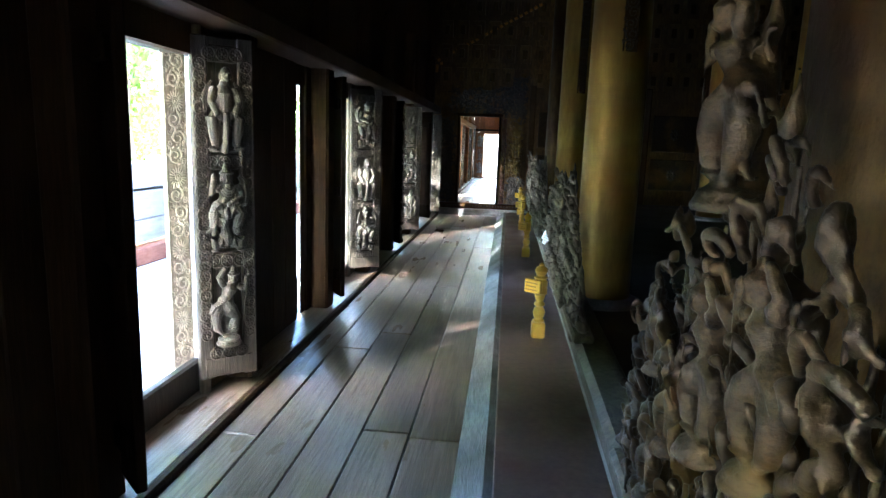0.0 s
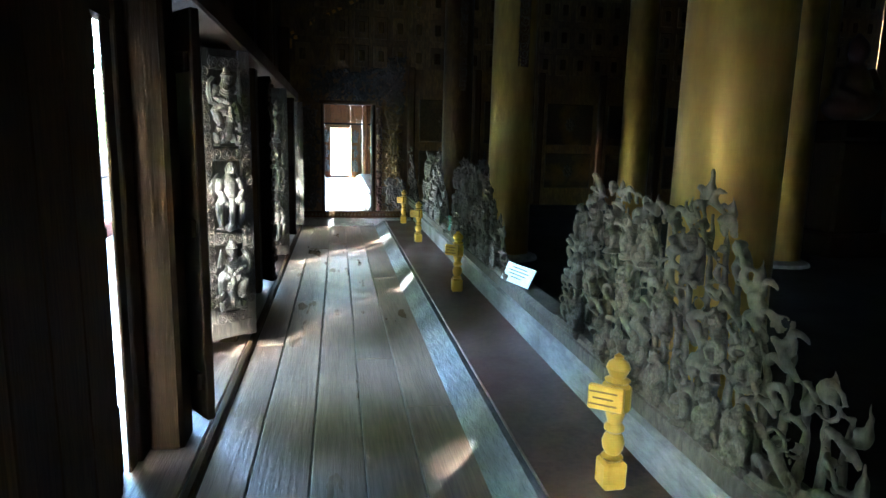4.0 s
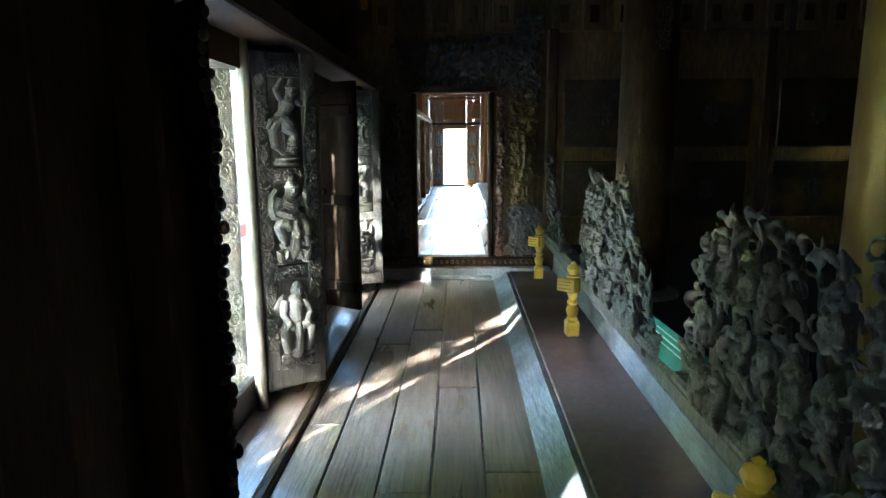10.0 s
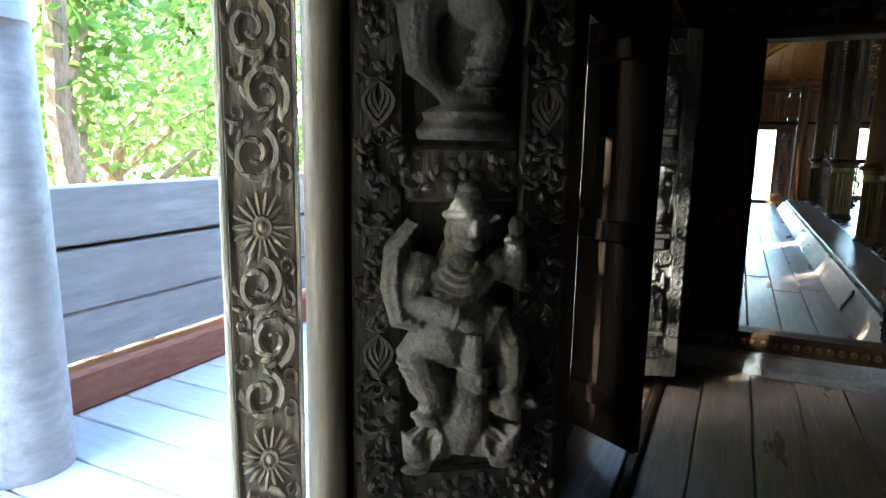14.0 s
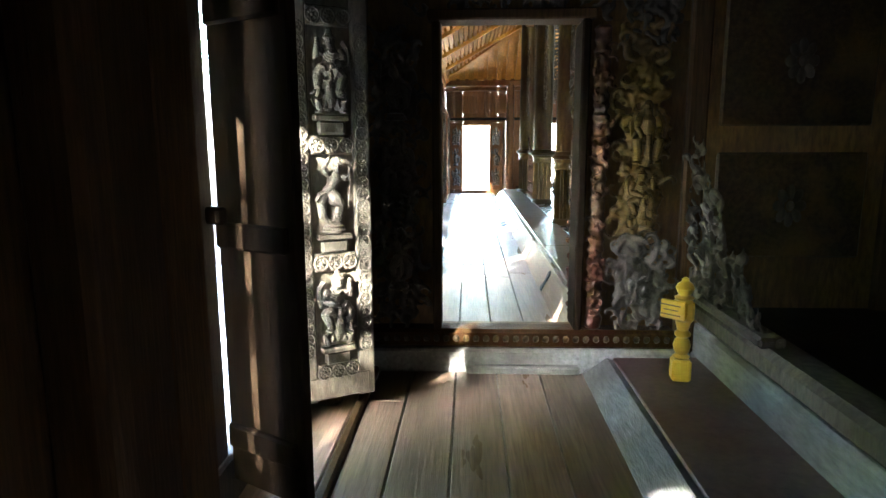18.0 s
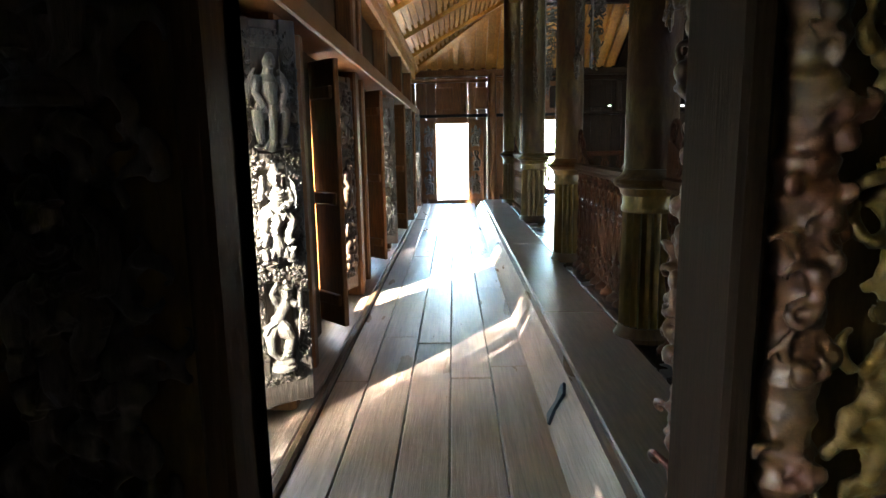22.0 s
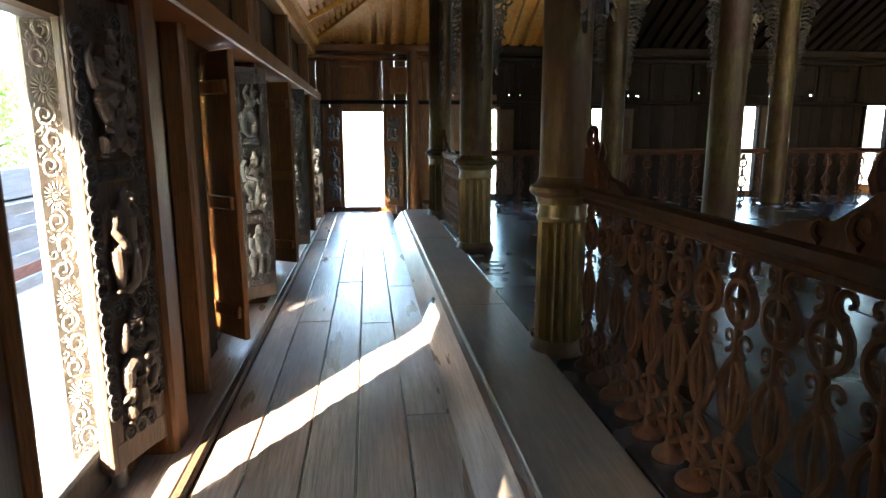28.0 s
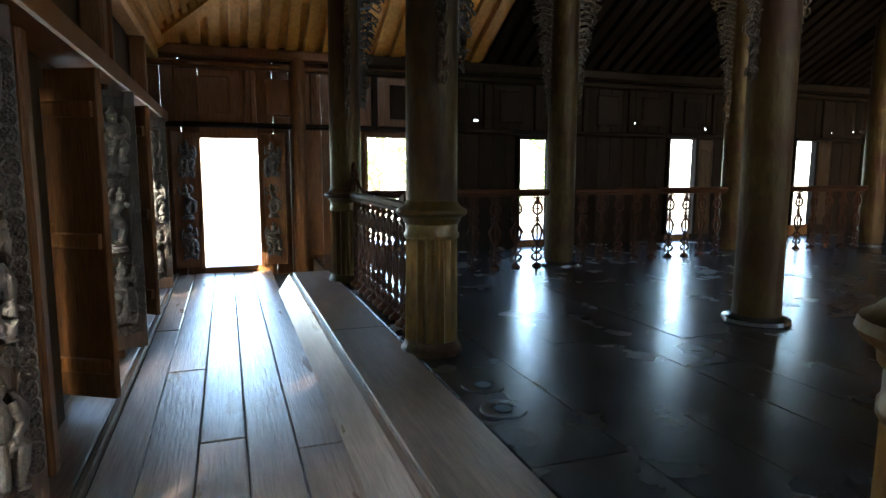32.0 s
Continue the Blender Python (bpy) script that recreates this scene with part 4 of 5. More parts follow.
def spike(g, x, y, z, h, lean, r, plane="yz"):
    """Flame-shaped point."""
    pts = []
    for f in (0, 0.35, 0.7, 1):
        o = lean * math.sin(f * 2.6)
        pts.append((x, y + o, z + h * f) if plane == "yz" else (x + o, y, z + h * f))
    g.tube(pts, [r, r * 1.15, r * 0.6, r * 0.12], 5)


def rosette(r=0.036, petals=8):
    g = Geo()
    g.ball((0, -0.007, 0), (r * 0.25, 0.008, r * 0.25), None, 8, 5)
    for k in range(petals):
        a = 2 * math.pi * k / petals
        g.ball((math.cos(a) * r * 0.66, -0.003, math.sin(a) * r * 0.66), (r * 0.38, 0.0055, r * 0.27), R(0, -math.degrees(a), 0), 8, 5)
    return g.mesh("rosette", M_LEAF, True)


ROSETTE = rosette()


def border_piece(style, seed, r=0.036):
    """Small carved boss of a door border: ringed flower, leaf cluster or pointed heart."""
    rnd = random.Random(seed)
    g = Geo()
    if style == "ring":
        g.tube([(r * 0.92 * math.cos(a), -0.004, r * 0.92 * math.sin(a)) for a in [i * math.pi / 9 for i in range(19)]], r * 0.17, 6)
        g.ball((0, -0.006, 0), (r * 0.26, 0.01, r * 0.26), None, 8, 5)
        for k in range(7):
            a = 2 * math.pi * k / 7 + rnd.uniform(-0.2, 0.2)
            g.ball((math.cos(a) * r * 0.5, -0.003, math.sin(a) * r * 0.5), (r * 0.24, 0.006, r * 0.17), R(0, -math.degrees(a), 0), 7, 4)
    elif style == "leaf":
        for k in range(15):
            x, z = rnd.uniform(-r, r) * 1.05, rnd.uniform(-r, r) * 0.9
            g.ball((x, rnd.uniform(-0.004, 0.0), z), (r * rnd.uniform(0.2, 0.42), rnd.uniform(0.006, 0.012), r * rnd.uniform(0.12, 0.22)), R(0, rnd.uniform(0, 180), 0), 7, 5)
        spiral(g, rnd.uniform(-0.3, 0.3) * r, -0.005, rnd.uniform(-0.3, 0.3) * r, r * 0.6, rnd.uniform(0, 6), rnd.choice((-1, 1)), r * 0.13, 1.1, 0.002, "xz", 10, 5)
    else:
        for e in (-1, 1):
            for f, w in ((1.0, 0.15), (0.62, 0.13), (0.3, 0.12)):
                pts = [(e * r * f * 0.85 * math.sin(math.pi * q) * (1 - 0.35 * q), -0.004, r * (0.85 - 1.9 * q * (0.5 + 0.5 * f))) for q in (0.0, 0.2, 0.4, 0.6, 0.8, 1.0)]
                g.tube(pts, r * w, 5)
    return g.mesh("boss", M_LEAF, True)


BOSS_PALE = []
BOSS = {"ring": [border_piece("ring", k) for k in range(3)], "leaf": [border_piece("leaf", 10 + k) for k in range(5)], "heart": [border_piece("heart", 20)]}


def scroll_strip(w, h, seed, mat, step=0.055):
    """Relief of running scrolls filling a strip, facing -y."""
    r = random.Random(seed)
    g = Geo()
    z, k = step * 0.6, 0
    while z < h - step * 0.4:
        hand = 1 if k % 2 else -1
        s = min(w * 0.42, step * 0.62)
        spiral(g, hand * w * 0.06, -0.004, z, s, r.uniform(0, 6.28), hand, s * 0.17, 1.5, 0.003, "xz", 20, 5)
        for sd in (-1, 1):
            g.ball((sd * w * 0.4, -0.003, z + step * 0.4), (w * 0.09, 0.008, step * 0.2), R(0, sd * 30, 0), 6, 4)
        z += step
        k += 1
    return g.mesh("scroll_relief", mat, True)


def jamb_relief():
    """Running vine of curling tendrils with a many-petalled flower after every third curl, facing -y."""
    r = random.Random(8)
    g = Geo()
    z, k = 0.05, 0
    while z < 1.8:
        if k % 4 == 3:
            for i in range(18):
                a = i * math.pi / 9
                g.ball((0.04 * math.cos(a), -0.003, z + 0.04 * math.sin(a)), (0.021, 0.006, 0.0048), R(0, -math.degrees(a), 0), 6, 4)
            g.tube([(0.016 * math.cos(a), -0.005, z + 0.016 * math.sin(a)) for a in [i * math.pi / 6 for i in range(13)]], 0.0045, 5)
            g.ball((0, -0.005, z), (0.009, 0.008, 0.009), None, 8, 5)
            z += 0.118
        else:
            s = 1 if k % 2 else -1
            spiral(g, s * 0.012, -0.003, z, 0.049, -s * 1.2 + r.uniform(-0.3, 0.3), s, 0.0085, 1.55, 0.001, "xz", 24, 5)
            spiral(g, -s * 0.046, -0.003, z + 0.03, 0.018, s * 1.0, -s, 0.005, 1.2, 0.001, "xz", 12, 5)
            spiral(g, -s * 0.044, -0.003, z - 0.032, 0.02, 2.5 + s, s, 0.005, 1.2, 0.001, "xz", 12, 5)
            for q in range(9):
                a = r.uniform(0, 6.28)
                d = r.uniform(0.028, 0.06)
                g.ball((max(-0.06, min(0.06, s * 0.01 + d * math.cos(a))), -0.002, z + d * math.sin(a)), (0.014, 0.006, 0.006), R(0, -math.degrees(a) + 60, 0), 6, 4)
            z += 0.098
        k += 1
    for e in (-1, 1):
        g.tube([(e * 0.071, -0.003, 0.0), (e * 0.071, -0.003, 1.82)], 0.005, 5)
    return g.mesh("scroll_relief", M_JAMB, True)


STRIP_JAMB = jamb_relief()

# ---------------------------------------------------------------- door leaves
LEAF_W, LEAF_H = 0.38, 1.93


def carved_leaf(seed, mat, fig_mat, label, LEAF_W=0.38, style="ring", small=1.0):
    """Door leaf standing on z=0 with the hinge edge at x=0, running to +x, carved face to -y."""
    r = random.Random(seed)
    d = thing("door_leaf", label, "door", "open carved door leaves")
    part("panel", Geo().box((0, 0, 0), (LEAF_W, 0.04, LEAF_H), 0.006), mat, d, at=(LEAF_W / 2, 0.02, LEAF_H / 2))
    for x in (0.042, LEAF_W - 0.042):
        part("stile", Geo().box((0, 0, 0), (0.084, 0.022, LEAF_H), 0.006), mat, d, at=(x, -0.01, LEAF_H / 2))
        z, j = 0.27, 0
        while z < LEAF_H - 0.12:
            pieces = BOSS_PALE if small < 1 else BOSS["heart"] if j % 7 == 5 and style == "leaf" else BOSS[style]
            o = part("boss", pieces[r.randrange(len(pieces))], None, d, at=(x, -0.0215, z))
            o.scale = (r.choice((-1, 1)) * r.uniform(0.88, 1.02), r.uniform(0.8, 1.3) * (0.55 if small < 1 else 1), r.uniform(0.92, 1.05))
            z += 0.058
            j += 1
    tiers = (0.16, 0.72, 1.28)
    for z in (0.15, 0.7, 1.26, 1.84):
        part("rail", Geo().box((0, 0, 0), (LEAF_W - 0.172, 0.02, 0.09), 0.006), mat, d, at=(LEAF_W / 2, -0.009, z))
        for k in range(3):
            part("boss", (ROSETTE if k == 1 and style == "leaf" else BOSS_PALE[k] if small < 1 else BOSS[style][k]), None, d, at=(LEAF_W / 2 + (k - 1) * 0.072, -0.02, z))
    part("foot_panel", Geo().box((0, 0, 0), (LEAF_W - 0.05, 0.018, 0.12), 0.01), mat, d, at=(LEAF_W / 2, -0.015, 0.068))
    for k, z in enumerate(tiers):
        kind = (seed + (3, 0, 1)[k]) % 4
        f = part("figure", FIGS[kind], None, d, "weathered relief figure", at=(LEAF_W / 2, 0.004, z + 0.035 + (0.09 if small < 1 else 0)))
        f.scale = ((1 if (seed + k) % 2 else -1) * 0.5 * small * min(1, LEAF_W / 0.36), 0.4 * small, 0.5 * small)
        if small < 1:
            part("ledge", Geo().box((0, 0, 0), (0.17, 0.05, 0.028), 0.006).box((0, 0.006, -0.045), (0.13, 0.038, 0.065), 0.01), mat, d, at=(LEAF_W / 2, -0.02, z + 0.105))
        if fig_mat:
            f.data = FIGS_ALT[kind]
    return d


for src in BOSS["ring"]:
    pale = src.copy()
    pale.materials.clear()
    pale.materials.append(M_FIG)
    BOSS_PALE.append(pale)


def plain_leaf(mat, carved=False):
    """Back of a door leaf: board with battens, a latch block and a carved edge."""
    d = thing("door_leaf", "plain dark back of an open teak door leaf", "door", "open door leaf backs")
    part("panel", Geo().box((0, 0, 0), (LEAF_W, 0.045, LEAF_H), 0.006), mat, d, at=(LEAF_W / 2, 0, LEAF_H / 2))
    for z in (0.2, 0.95, 1.7):
        part("batten", Geo().box((0, 0, 0), (LEAF_W - 0.04, 0.03, 0.09), 0.008), mat, d, at=(LEAF_W / 2, -0.037, z))
    if carved:
        g = Geo()
        rr = random.Random(5)
        for i in range(46):
            g.ball((rr.uniform(-0.012, 0.008), rr.uniform(-0.012, 0.02), 0.04 + i * 0.041), (rr.uniform(0.014, 0.03), 0.02, rr.uniform(0.02, 0.034)), R(0, rr.uniform(-40, 40), 0), 7, 5)
        part("carved_edge", g, M_DARKLEAF, d, smooth=True, at=(LEAF_W, 0.01, 0))
    part("latch", Geo().box((0, 0, 0), (0.1, 0.05, 0.06), 0.01), mat, d, at=(0.03, -0.06, 1.02))
    return d


NEAR_TURN = {3.0: -42, 6.25: -53, 9.28: -47.5, 14.72: -50}
NEAR_LEAF = {11.92: (-1.73, 11.28, -30, 1.02), 17.3: (-1.73, 16.5, -44, 1.03), 19.95: (-1.73, 19.19, -44, 1.05), 22.45: (-1.73, 21.72, -30, 1.05)}
HINGE = {3.0: (-1.7, 2.95, 0.33), 9.28: (-1.665, 9.31, 0.36), 14.72: (-1.665, 14.75, 0.31), 6.25: (-1.67, 6.22, 0.36), 17.3: (-1.69, 17.2, 0.38), 19.95: (-1.68, 19.93, 0.32)}
# First and third backs have their backlit shade painted as near-black teak
PLAIN_A, PLAIN_B, PLAIN_C = plain_leaf(M_SHADE_TEAK), plain_leaf(M_WARM), plain_leaf(M_SHADE_TEAK, True)
first = True
for k, fj in enumerate(FAR_JAMBS):
    warm = fj > END1
    lab = "open carved teak door leaf with relief figures and rosettes"
    hx, hy, lw = HINGE.get(fj, (-1.665, fj + 0.03, 0.38))
    leaf = carved_leaf(k, M_DARKLEAF if fj > 17 else M_CARVE if fj == 11.92 else M_LEAF, fj > 17 and fj < 18, lab, lw, "leaf" if fj in (9.28, 14.72) else "ring", 0.76 if fj == 11.92 else 1.0)
    turn = {17.3: 73, 14.72: 36, 3.0: 40, 9.28: 36, 11.92: 30}.get(fj, 36)
    leaf.matrix_basis = pose(hx, hy, 0.1, 0, 0, turn)
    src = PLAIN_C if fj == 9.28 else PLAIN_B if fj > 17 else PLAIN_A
    nj = fj - OPEN_W
    nx, ny, turn, wide = NEAR_LEAF.get(fj, (-1.67 if fj == 9.28 else -1.64, nj, NEAR_TURN.get(fj, -45), 1.0))
    copy_thing(src, pose(nx, ny, 0.1, 0, 0, turn) @ Matrix.Diagonal((wide, 1, 1, 1)))
    pole = thing("door_pole", "smooth round hinge pole beside the doorway", "pole", "hinge poles", at=(-1.69, fj - 0.01, 0.0))
    part("pole_shaft", Geo().lathe((0, 0, 0), [(0.032, 0.01), (0.034, 0.3), (0.031, 1.2), (0.034, 2.08)], 14), M_POLE, pole, smooth=True)
    fr = thing("door_frame", "carved weathered doorway frame on the terrace side", "door frame", "carved door frames", at=(0, 0, 0))
    # splayed far jamb with its relief facing the aisle
    jamb = part("outer_jamb", Geo().box((0, 0, 0), (0.125, 0.05, 1.95), 0.01), M_JAMB, fr, at=(-1.83, fj, 0.97))
    jamb.rotation_euler = (0, 0, radians(50))
    s = part("scroll_relief", STRIP_JAMB, None, fr, at=(-1.8095, fj - 0.0172, 0.1))
    s.rotation_euler = (0, 0, radians(50))
    s.scale = (0.82, 1, 1)
    if fj != 11.92:
        part("outer_jamb", Geo().box((0, 0, 0), (0.05, 0.12, 1.95), 0.01), M_FIG, fr, at=(-1.83, nj - 0.02, 0.97))
        g = Geo()
        for i in range(24):
            g.ball((0, 0, i * 0.08), (0.03, 0.05 + 0.015 * math.sin(i * 2.1), 0.045), None, 7, 5)
        part("carved_edge", g, M_FIG, fr, smooth=True, at=(-1.83, nj + 0.05, 0.06))
    if fj in NEAR_LEAF:
        reach = NEAR_LEAF[fj][1] - nj - 0.015
        part("near_jamb", Geo().box((0, 0, 0), (0.04, reach, 2.0), 0.006), M_LEAF, fr, at=(-1.775, nj + reach / 2, 1.0))
    part("sill", Geo().box((0, 0, 0), (0.06, OPEN_W + 0.1, 0.2), 0.012), M_LEAF, fr, at=(-1.765, fj - OPEN_W / 2, 0.1))
    part("lintel", Geo().box((0, 0, 0), (0.12, OPEN_W + 0.3, 0.14), 0.012), M_LEAF, fr, at=(-1.8, fj - OPEN_W / 2, 2.0))
for src in (PLAIN_A, PLAIN_B, PLAIN_C):
    for o in list(src.children_recursive) + [src]:
        bpy.data.objects.remove(o)

# ---------------------------------------------------------------- carved brackets beside the columns
OUTLINE = ((-1.33, 0.02), (-1.25, 0.07), (-1.1, 0.12), (-1.0, 0.2), (-0.98, 0.36), (-0.86, 0.44), (-0.78, 0.36), (-0.68, 0.52), (-0.52, 0.68), (-0.32, 0.85), (-0.2, 0.94), (-0.1, 0.84), (0.2, 0.83), (0.54, 0.88), (0.82, 0.86), (1.0, 0.7), (1.15, 0.42), (1.22, 0.1), (1.24, 0.02))


def height_at(y, outline):
    for (a, b), (c, d) in zip(outline, outline[1:]):
        if a <= y <= c:
            return b + (d - b) * (y - a) / (c - a + 1e-9)
    return 0.0


def scrollwork(outline, seed, big=0.08):
    """Openwork of curling leaves, stems and pierced rings filling an outline."""
    r = random.Random(seed)
    g = Geo()
    y0, y1 = outline[0][0], outline[-1][0]
    row = 0
    z = 0.05
    while z < 1.3:
        y = y0 + (0.055 if row % 2 else 0.0)
        while y < y1:
            h = height_at(y, outline)
            if z < h - 0.015 and r.random() < 0.93:
                yy, zz = y + r.uniform(-0.028, 0.028), z + r.uniform(-0.025, 0.025)
                hand = r.choice((-1, 1))
                s = r.uniform(0.06, 0.105) * (big / 0.08)
                kind = r.random()
                if kind < 0.6:
                    comma(g, r.uniform(-0.03, 0.02), yy, zz - 0.02, s, r.gauss(1.57, 0.9), hand, "yz", r.uniform(0.15, 0.24))
                elif kind < 0.8:
                    spiral(g, r.uniform(-0.03, 0.02), yy, zz, s * 0.5, r.uniform(0, 6.28), hand, s * 0.1, 1.15, 0.015, "yz", 12, 6)
                else:
                    for e in (-1, 1):
                        comma(g, r.uniform(-0.05, -0.01), yy + e * 0.02, zz - 0.03, s * 0.8, 1.57 - e * 0.7, e, "yz", 0.14)
                    g.ball((-0.045, yy, zz + 0.03), (0.018, 0.014, 0.018), None, 8, 6)
                if kind < 0.3:
                    comma(g, -0.02, yy, zz, s * 0.7, r.gauss(1.57, 1.2), -hand, "yz", 0.15)
            y += 0.082
        z += 0.072
        row += 1
    # stems rising to the silhouette, flame tips along it
    n = int((y1 - y0) / 0.09)
    for k in range(n):
        y = y0 + (k + 0.5) * (y1 - y0) / n
        h = height_at(y, outline)
        g.tube([(0.03, y, -0.01), (0.03, y + r.uniform(-0.04, 0.04), h * 0.5), (0.015, y + r.uniform(-0.05, 0.05), h * 0.9)], [0.02, 0.015, 0.008], 6)
        comma(g, 0.0, y, h - 0.05, r.uniform(0.05, 0.08), r.gauss(1.57, 0.4), r.choice((-1, 1)), "yz", 0.2)
    for (a, b) in outline[1:-1]:
        spike(g, 0.0, a, b - 0.06, r.uniform(0.08, 0.13), r.uniform(-0.03, 0.03), 0.017)
        g.ball((0.0, a, b - 0.03), (0.02, 0.022, 0.026), None, 8, 6)
    g.tube([(0.03, y0, 0.02), (0.03, y1, 0.02)], 0.03, 6)
    return g


SCROLL_A = blended(scrollwork(OUTLINE, 7), "scrollwork", M_CARVE, 0.0085)
SCROLL_B = blended(scrollwork(OUTLINE, 19), "scrollwork", M_CARVE, 0.0085)


def bracket(x, y, z, me, sy=1.0, sz=1.0, seed=1, fig_rows=True, outline=OUTLINE):
    b = thing("carved_bracket", "grey weathered openwork carving of scrolls and small figures on the plinth", "carving", "carved brackets", at=(x, y, z))
    s = part("scrollwork", me, None, b)
    s.scale = (1, sy, sz)
    part("base_rail", Geo().box((0, 0, 0), (0.12, (outline[-1][0] - outline[0][0]) * sy, 0.05), 0.015), M_CARVE, b, at=(0, (outline[-1][0] + outline[0][0]) / 2 * sy, 0.02))
    r = random.Random(seed)
    if fig_rows:
        for k in range(11):
            yy = -0.95 + k * 0.18
            h = height_at(yy, outline)
            for lev in ((0.02, 0.24), (0.3, 0.22), (0.56, 0.22)):
                if lev[0] + lev[1] < h and r.random() < 0.8:
                    f = part("figure", FIGS_LOW[r.randrange(4)], None, b, at=(-0.04, yy * sy, lev[0] * sz))
                    f.rotation_euler = (0, 0, radians(-90))
                    f.scale = (lev[1], lev[1] * 1.2, lev[1] * sz)
    return b


bracket(0.46, 4.12, 0.484, SCROLL_A, sy=0.908, sz=0.93, seed=2)
bracket(0.46, 7.46, 0.484, SCROLL_B, sy=0.9, sz=0.93, seed=3)
bracket(0.46, 9.87, 0.484, SCROLL_A, sy=0.76, sz=0.93, seed=4)
TALL = ((-0.8, 0.7), (-0.4, 0.95), (-0.15, 1.1), (0.0, 1.28), (0.08, 1.25), (0.14, 1.0), (0.2, 0.78), (0.32, 0.78), (0.48, 0.88), (0.56, 0.86), (0.64, 0.62), (0.82, 0.58), (0.88, 0.4), (0.95, 0.1), (1.0, 0.02))
SCROLL_T = blended(scrollwork(TALL, 23, 0.075), "scrollwork", M_TARNISH, 0.0085)
bt = bracket(0.46, 0.89, 0.484, SCROLL_T, sy=0.8, seed=5, fig_rows=False, outline=TALL)
tagged(bt, "partly gilded carved openwork bracket beside a column")
for yy, z, sc in ((0.04, 0.92, 0.44), (0.02, 0.42, 0.4), (0.34, 0.3, 0.3), (0.55, 0.44, 0.28), (0.78, 0.14, 0.26), (0.5, 0.1, 0.3), (-0.3, 0.5, 0.4)):
    f = part("figure", FIGS_LOW[1].copy(), None, bt, "gilded carved figure", at=(0.0, yy * 0.8, z))
    f.data.materials.clear()
    f.data.materials.append(M_TARNISH)
    f.rotation_euler = (0, 0, radians(-90))
    f.scale = (sc, sc * 1.1, sc)
CORNER = ((-1.2, 0.02), (-1.02, 0.08), (-0.9, 0.2), (-0.82, 0.36), (-0.74, 0.3), (-0.52, 0.43), (-0.45, 0.59), (-0.28, 0.64), (-0.14, 0.87), (0.0, 0.95))
SCROLL_C = blended(scrollwork(CORNER, 31), "scrollwork", M_CARVE, 0.0085)
bracket(0.47, END1 - 0.02, 0.484, SCROLL_C, sy=0.9, seed=6, fig_rows=False, outline=CORNER)

# ---------------------------------------------------------------- barrier posts and signs
def barrier_post(y, turn):
    p = thing("barrier_post", "yellow painted turned wooden post with a small sign arm", "post", "yellow barrier posts", at=(0.3, y, 0.1))
    part("block", Geo().box((0, 0, 0), (0.1, 0.1, 0.12), 0.012), M_YELLOW, p, at=(0, 0, 0.06))
    part("turned_shaft", Geo().lathe((0, 0, 0), [(0.036, 0.12), (0.045, 0.132), (0.03, 0.147), (0.04, 0.165), (0.046, 0.195), (0.038, 0.222), (0.027, 0.236), (0.041, 0.25), (0.041, 0.262), (0.028, 0.278), (0.037, 0.31), (0.041, 0.33)], 18), M_YELLOW, p, smooth=True)
    part("head_block", Geo().box((0, 0, 0), (0.095, 0.095, 0.12), 0.014), M_YELLOW, p, at=(0, 0, 0.388))
    part("finial", Geo().lathe((0, 0, 0), [(0.044, 0.448), (0.052, 0.458), (0.03, 0.47), (0.038, 0.486), (0.048, 0.508), (0.04, 0.53), (0.018, 0.546), (0.02, 0.556), (0.004, 0.568)], 18), M_YELLOW, p, smooth=True)
    arm = part("sign_plaque", Geo().box((0, 0, 0), (0.14, 0.03, 0.1), 0.006), M_YELLOW, p, "orange-yellow plaque with faint lettering", at=(-0.055, -0.02, 0.392))
    for j in range(3):
        part("lettering", Geo().box((0, 0, 0), (0.11 - 0.03 * (j % 2), 0.003, 0.006)), M_BROWNINK, arm, at=(-0.01, -0.0162, 0.026 - j * 0.026))
    arm.rotation_euler = (0, 0, radians(-38))
    p.rotation_euler = (0, 0, radians(turn))
    return p


for y, t in ((1.15, 0), (4.2, 2), (7.55, -4), (10.4, 3), (12.35, -8)):
    if y > 2:
        barrier_post(y, t)


def sign(x, y, z, w, h, mat, ink, rz, tilt, label, rows):
    s = thing("notice_board", label, "sign", at=(x, y, z))
    b = part("board", Geo().box((0, 0, 0), (w, 0.01, h), 0.003), mat, s, at=(0, 0, h / 2))
    for j, f in enumerate(rows):
        part("lettering", Geo().box((0, 0, 0), (w * f, 0.003, h * 0.045)), ink, b, at=(0, -0.0062, h * (0.3 - 0.17 * j)))
    part("prop", Geo().box((0, 0, 0), (0.03, 0.05, h * 0.5), 0.004), M_WALL, s, at=(0, 0.028, h * 0.3))
    s.rotation_euler = (radians(tilt), 0, radians(rz))
    return s


sign(0.44, 6.17, 0.49, 0.37, 0.14, M_WHITE, M_INK_AND_GAP, -75, -28, "white printed notice board leaning on the plinth", (0.5, 0.7, 0.6, 0.35))
sign(0.44, 8.8, 0.49, 0.74, 0.15, M_GREENBOARD, M_PALEINK, -87, -28, "green notice board with pale lettering leaning on the plinth", (0.6, 0.8, 0.75))

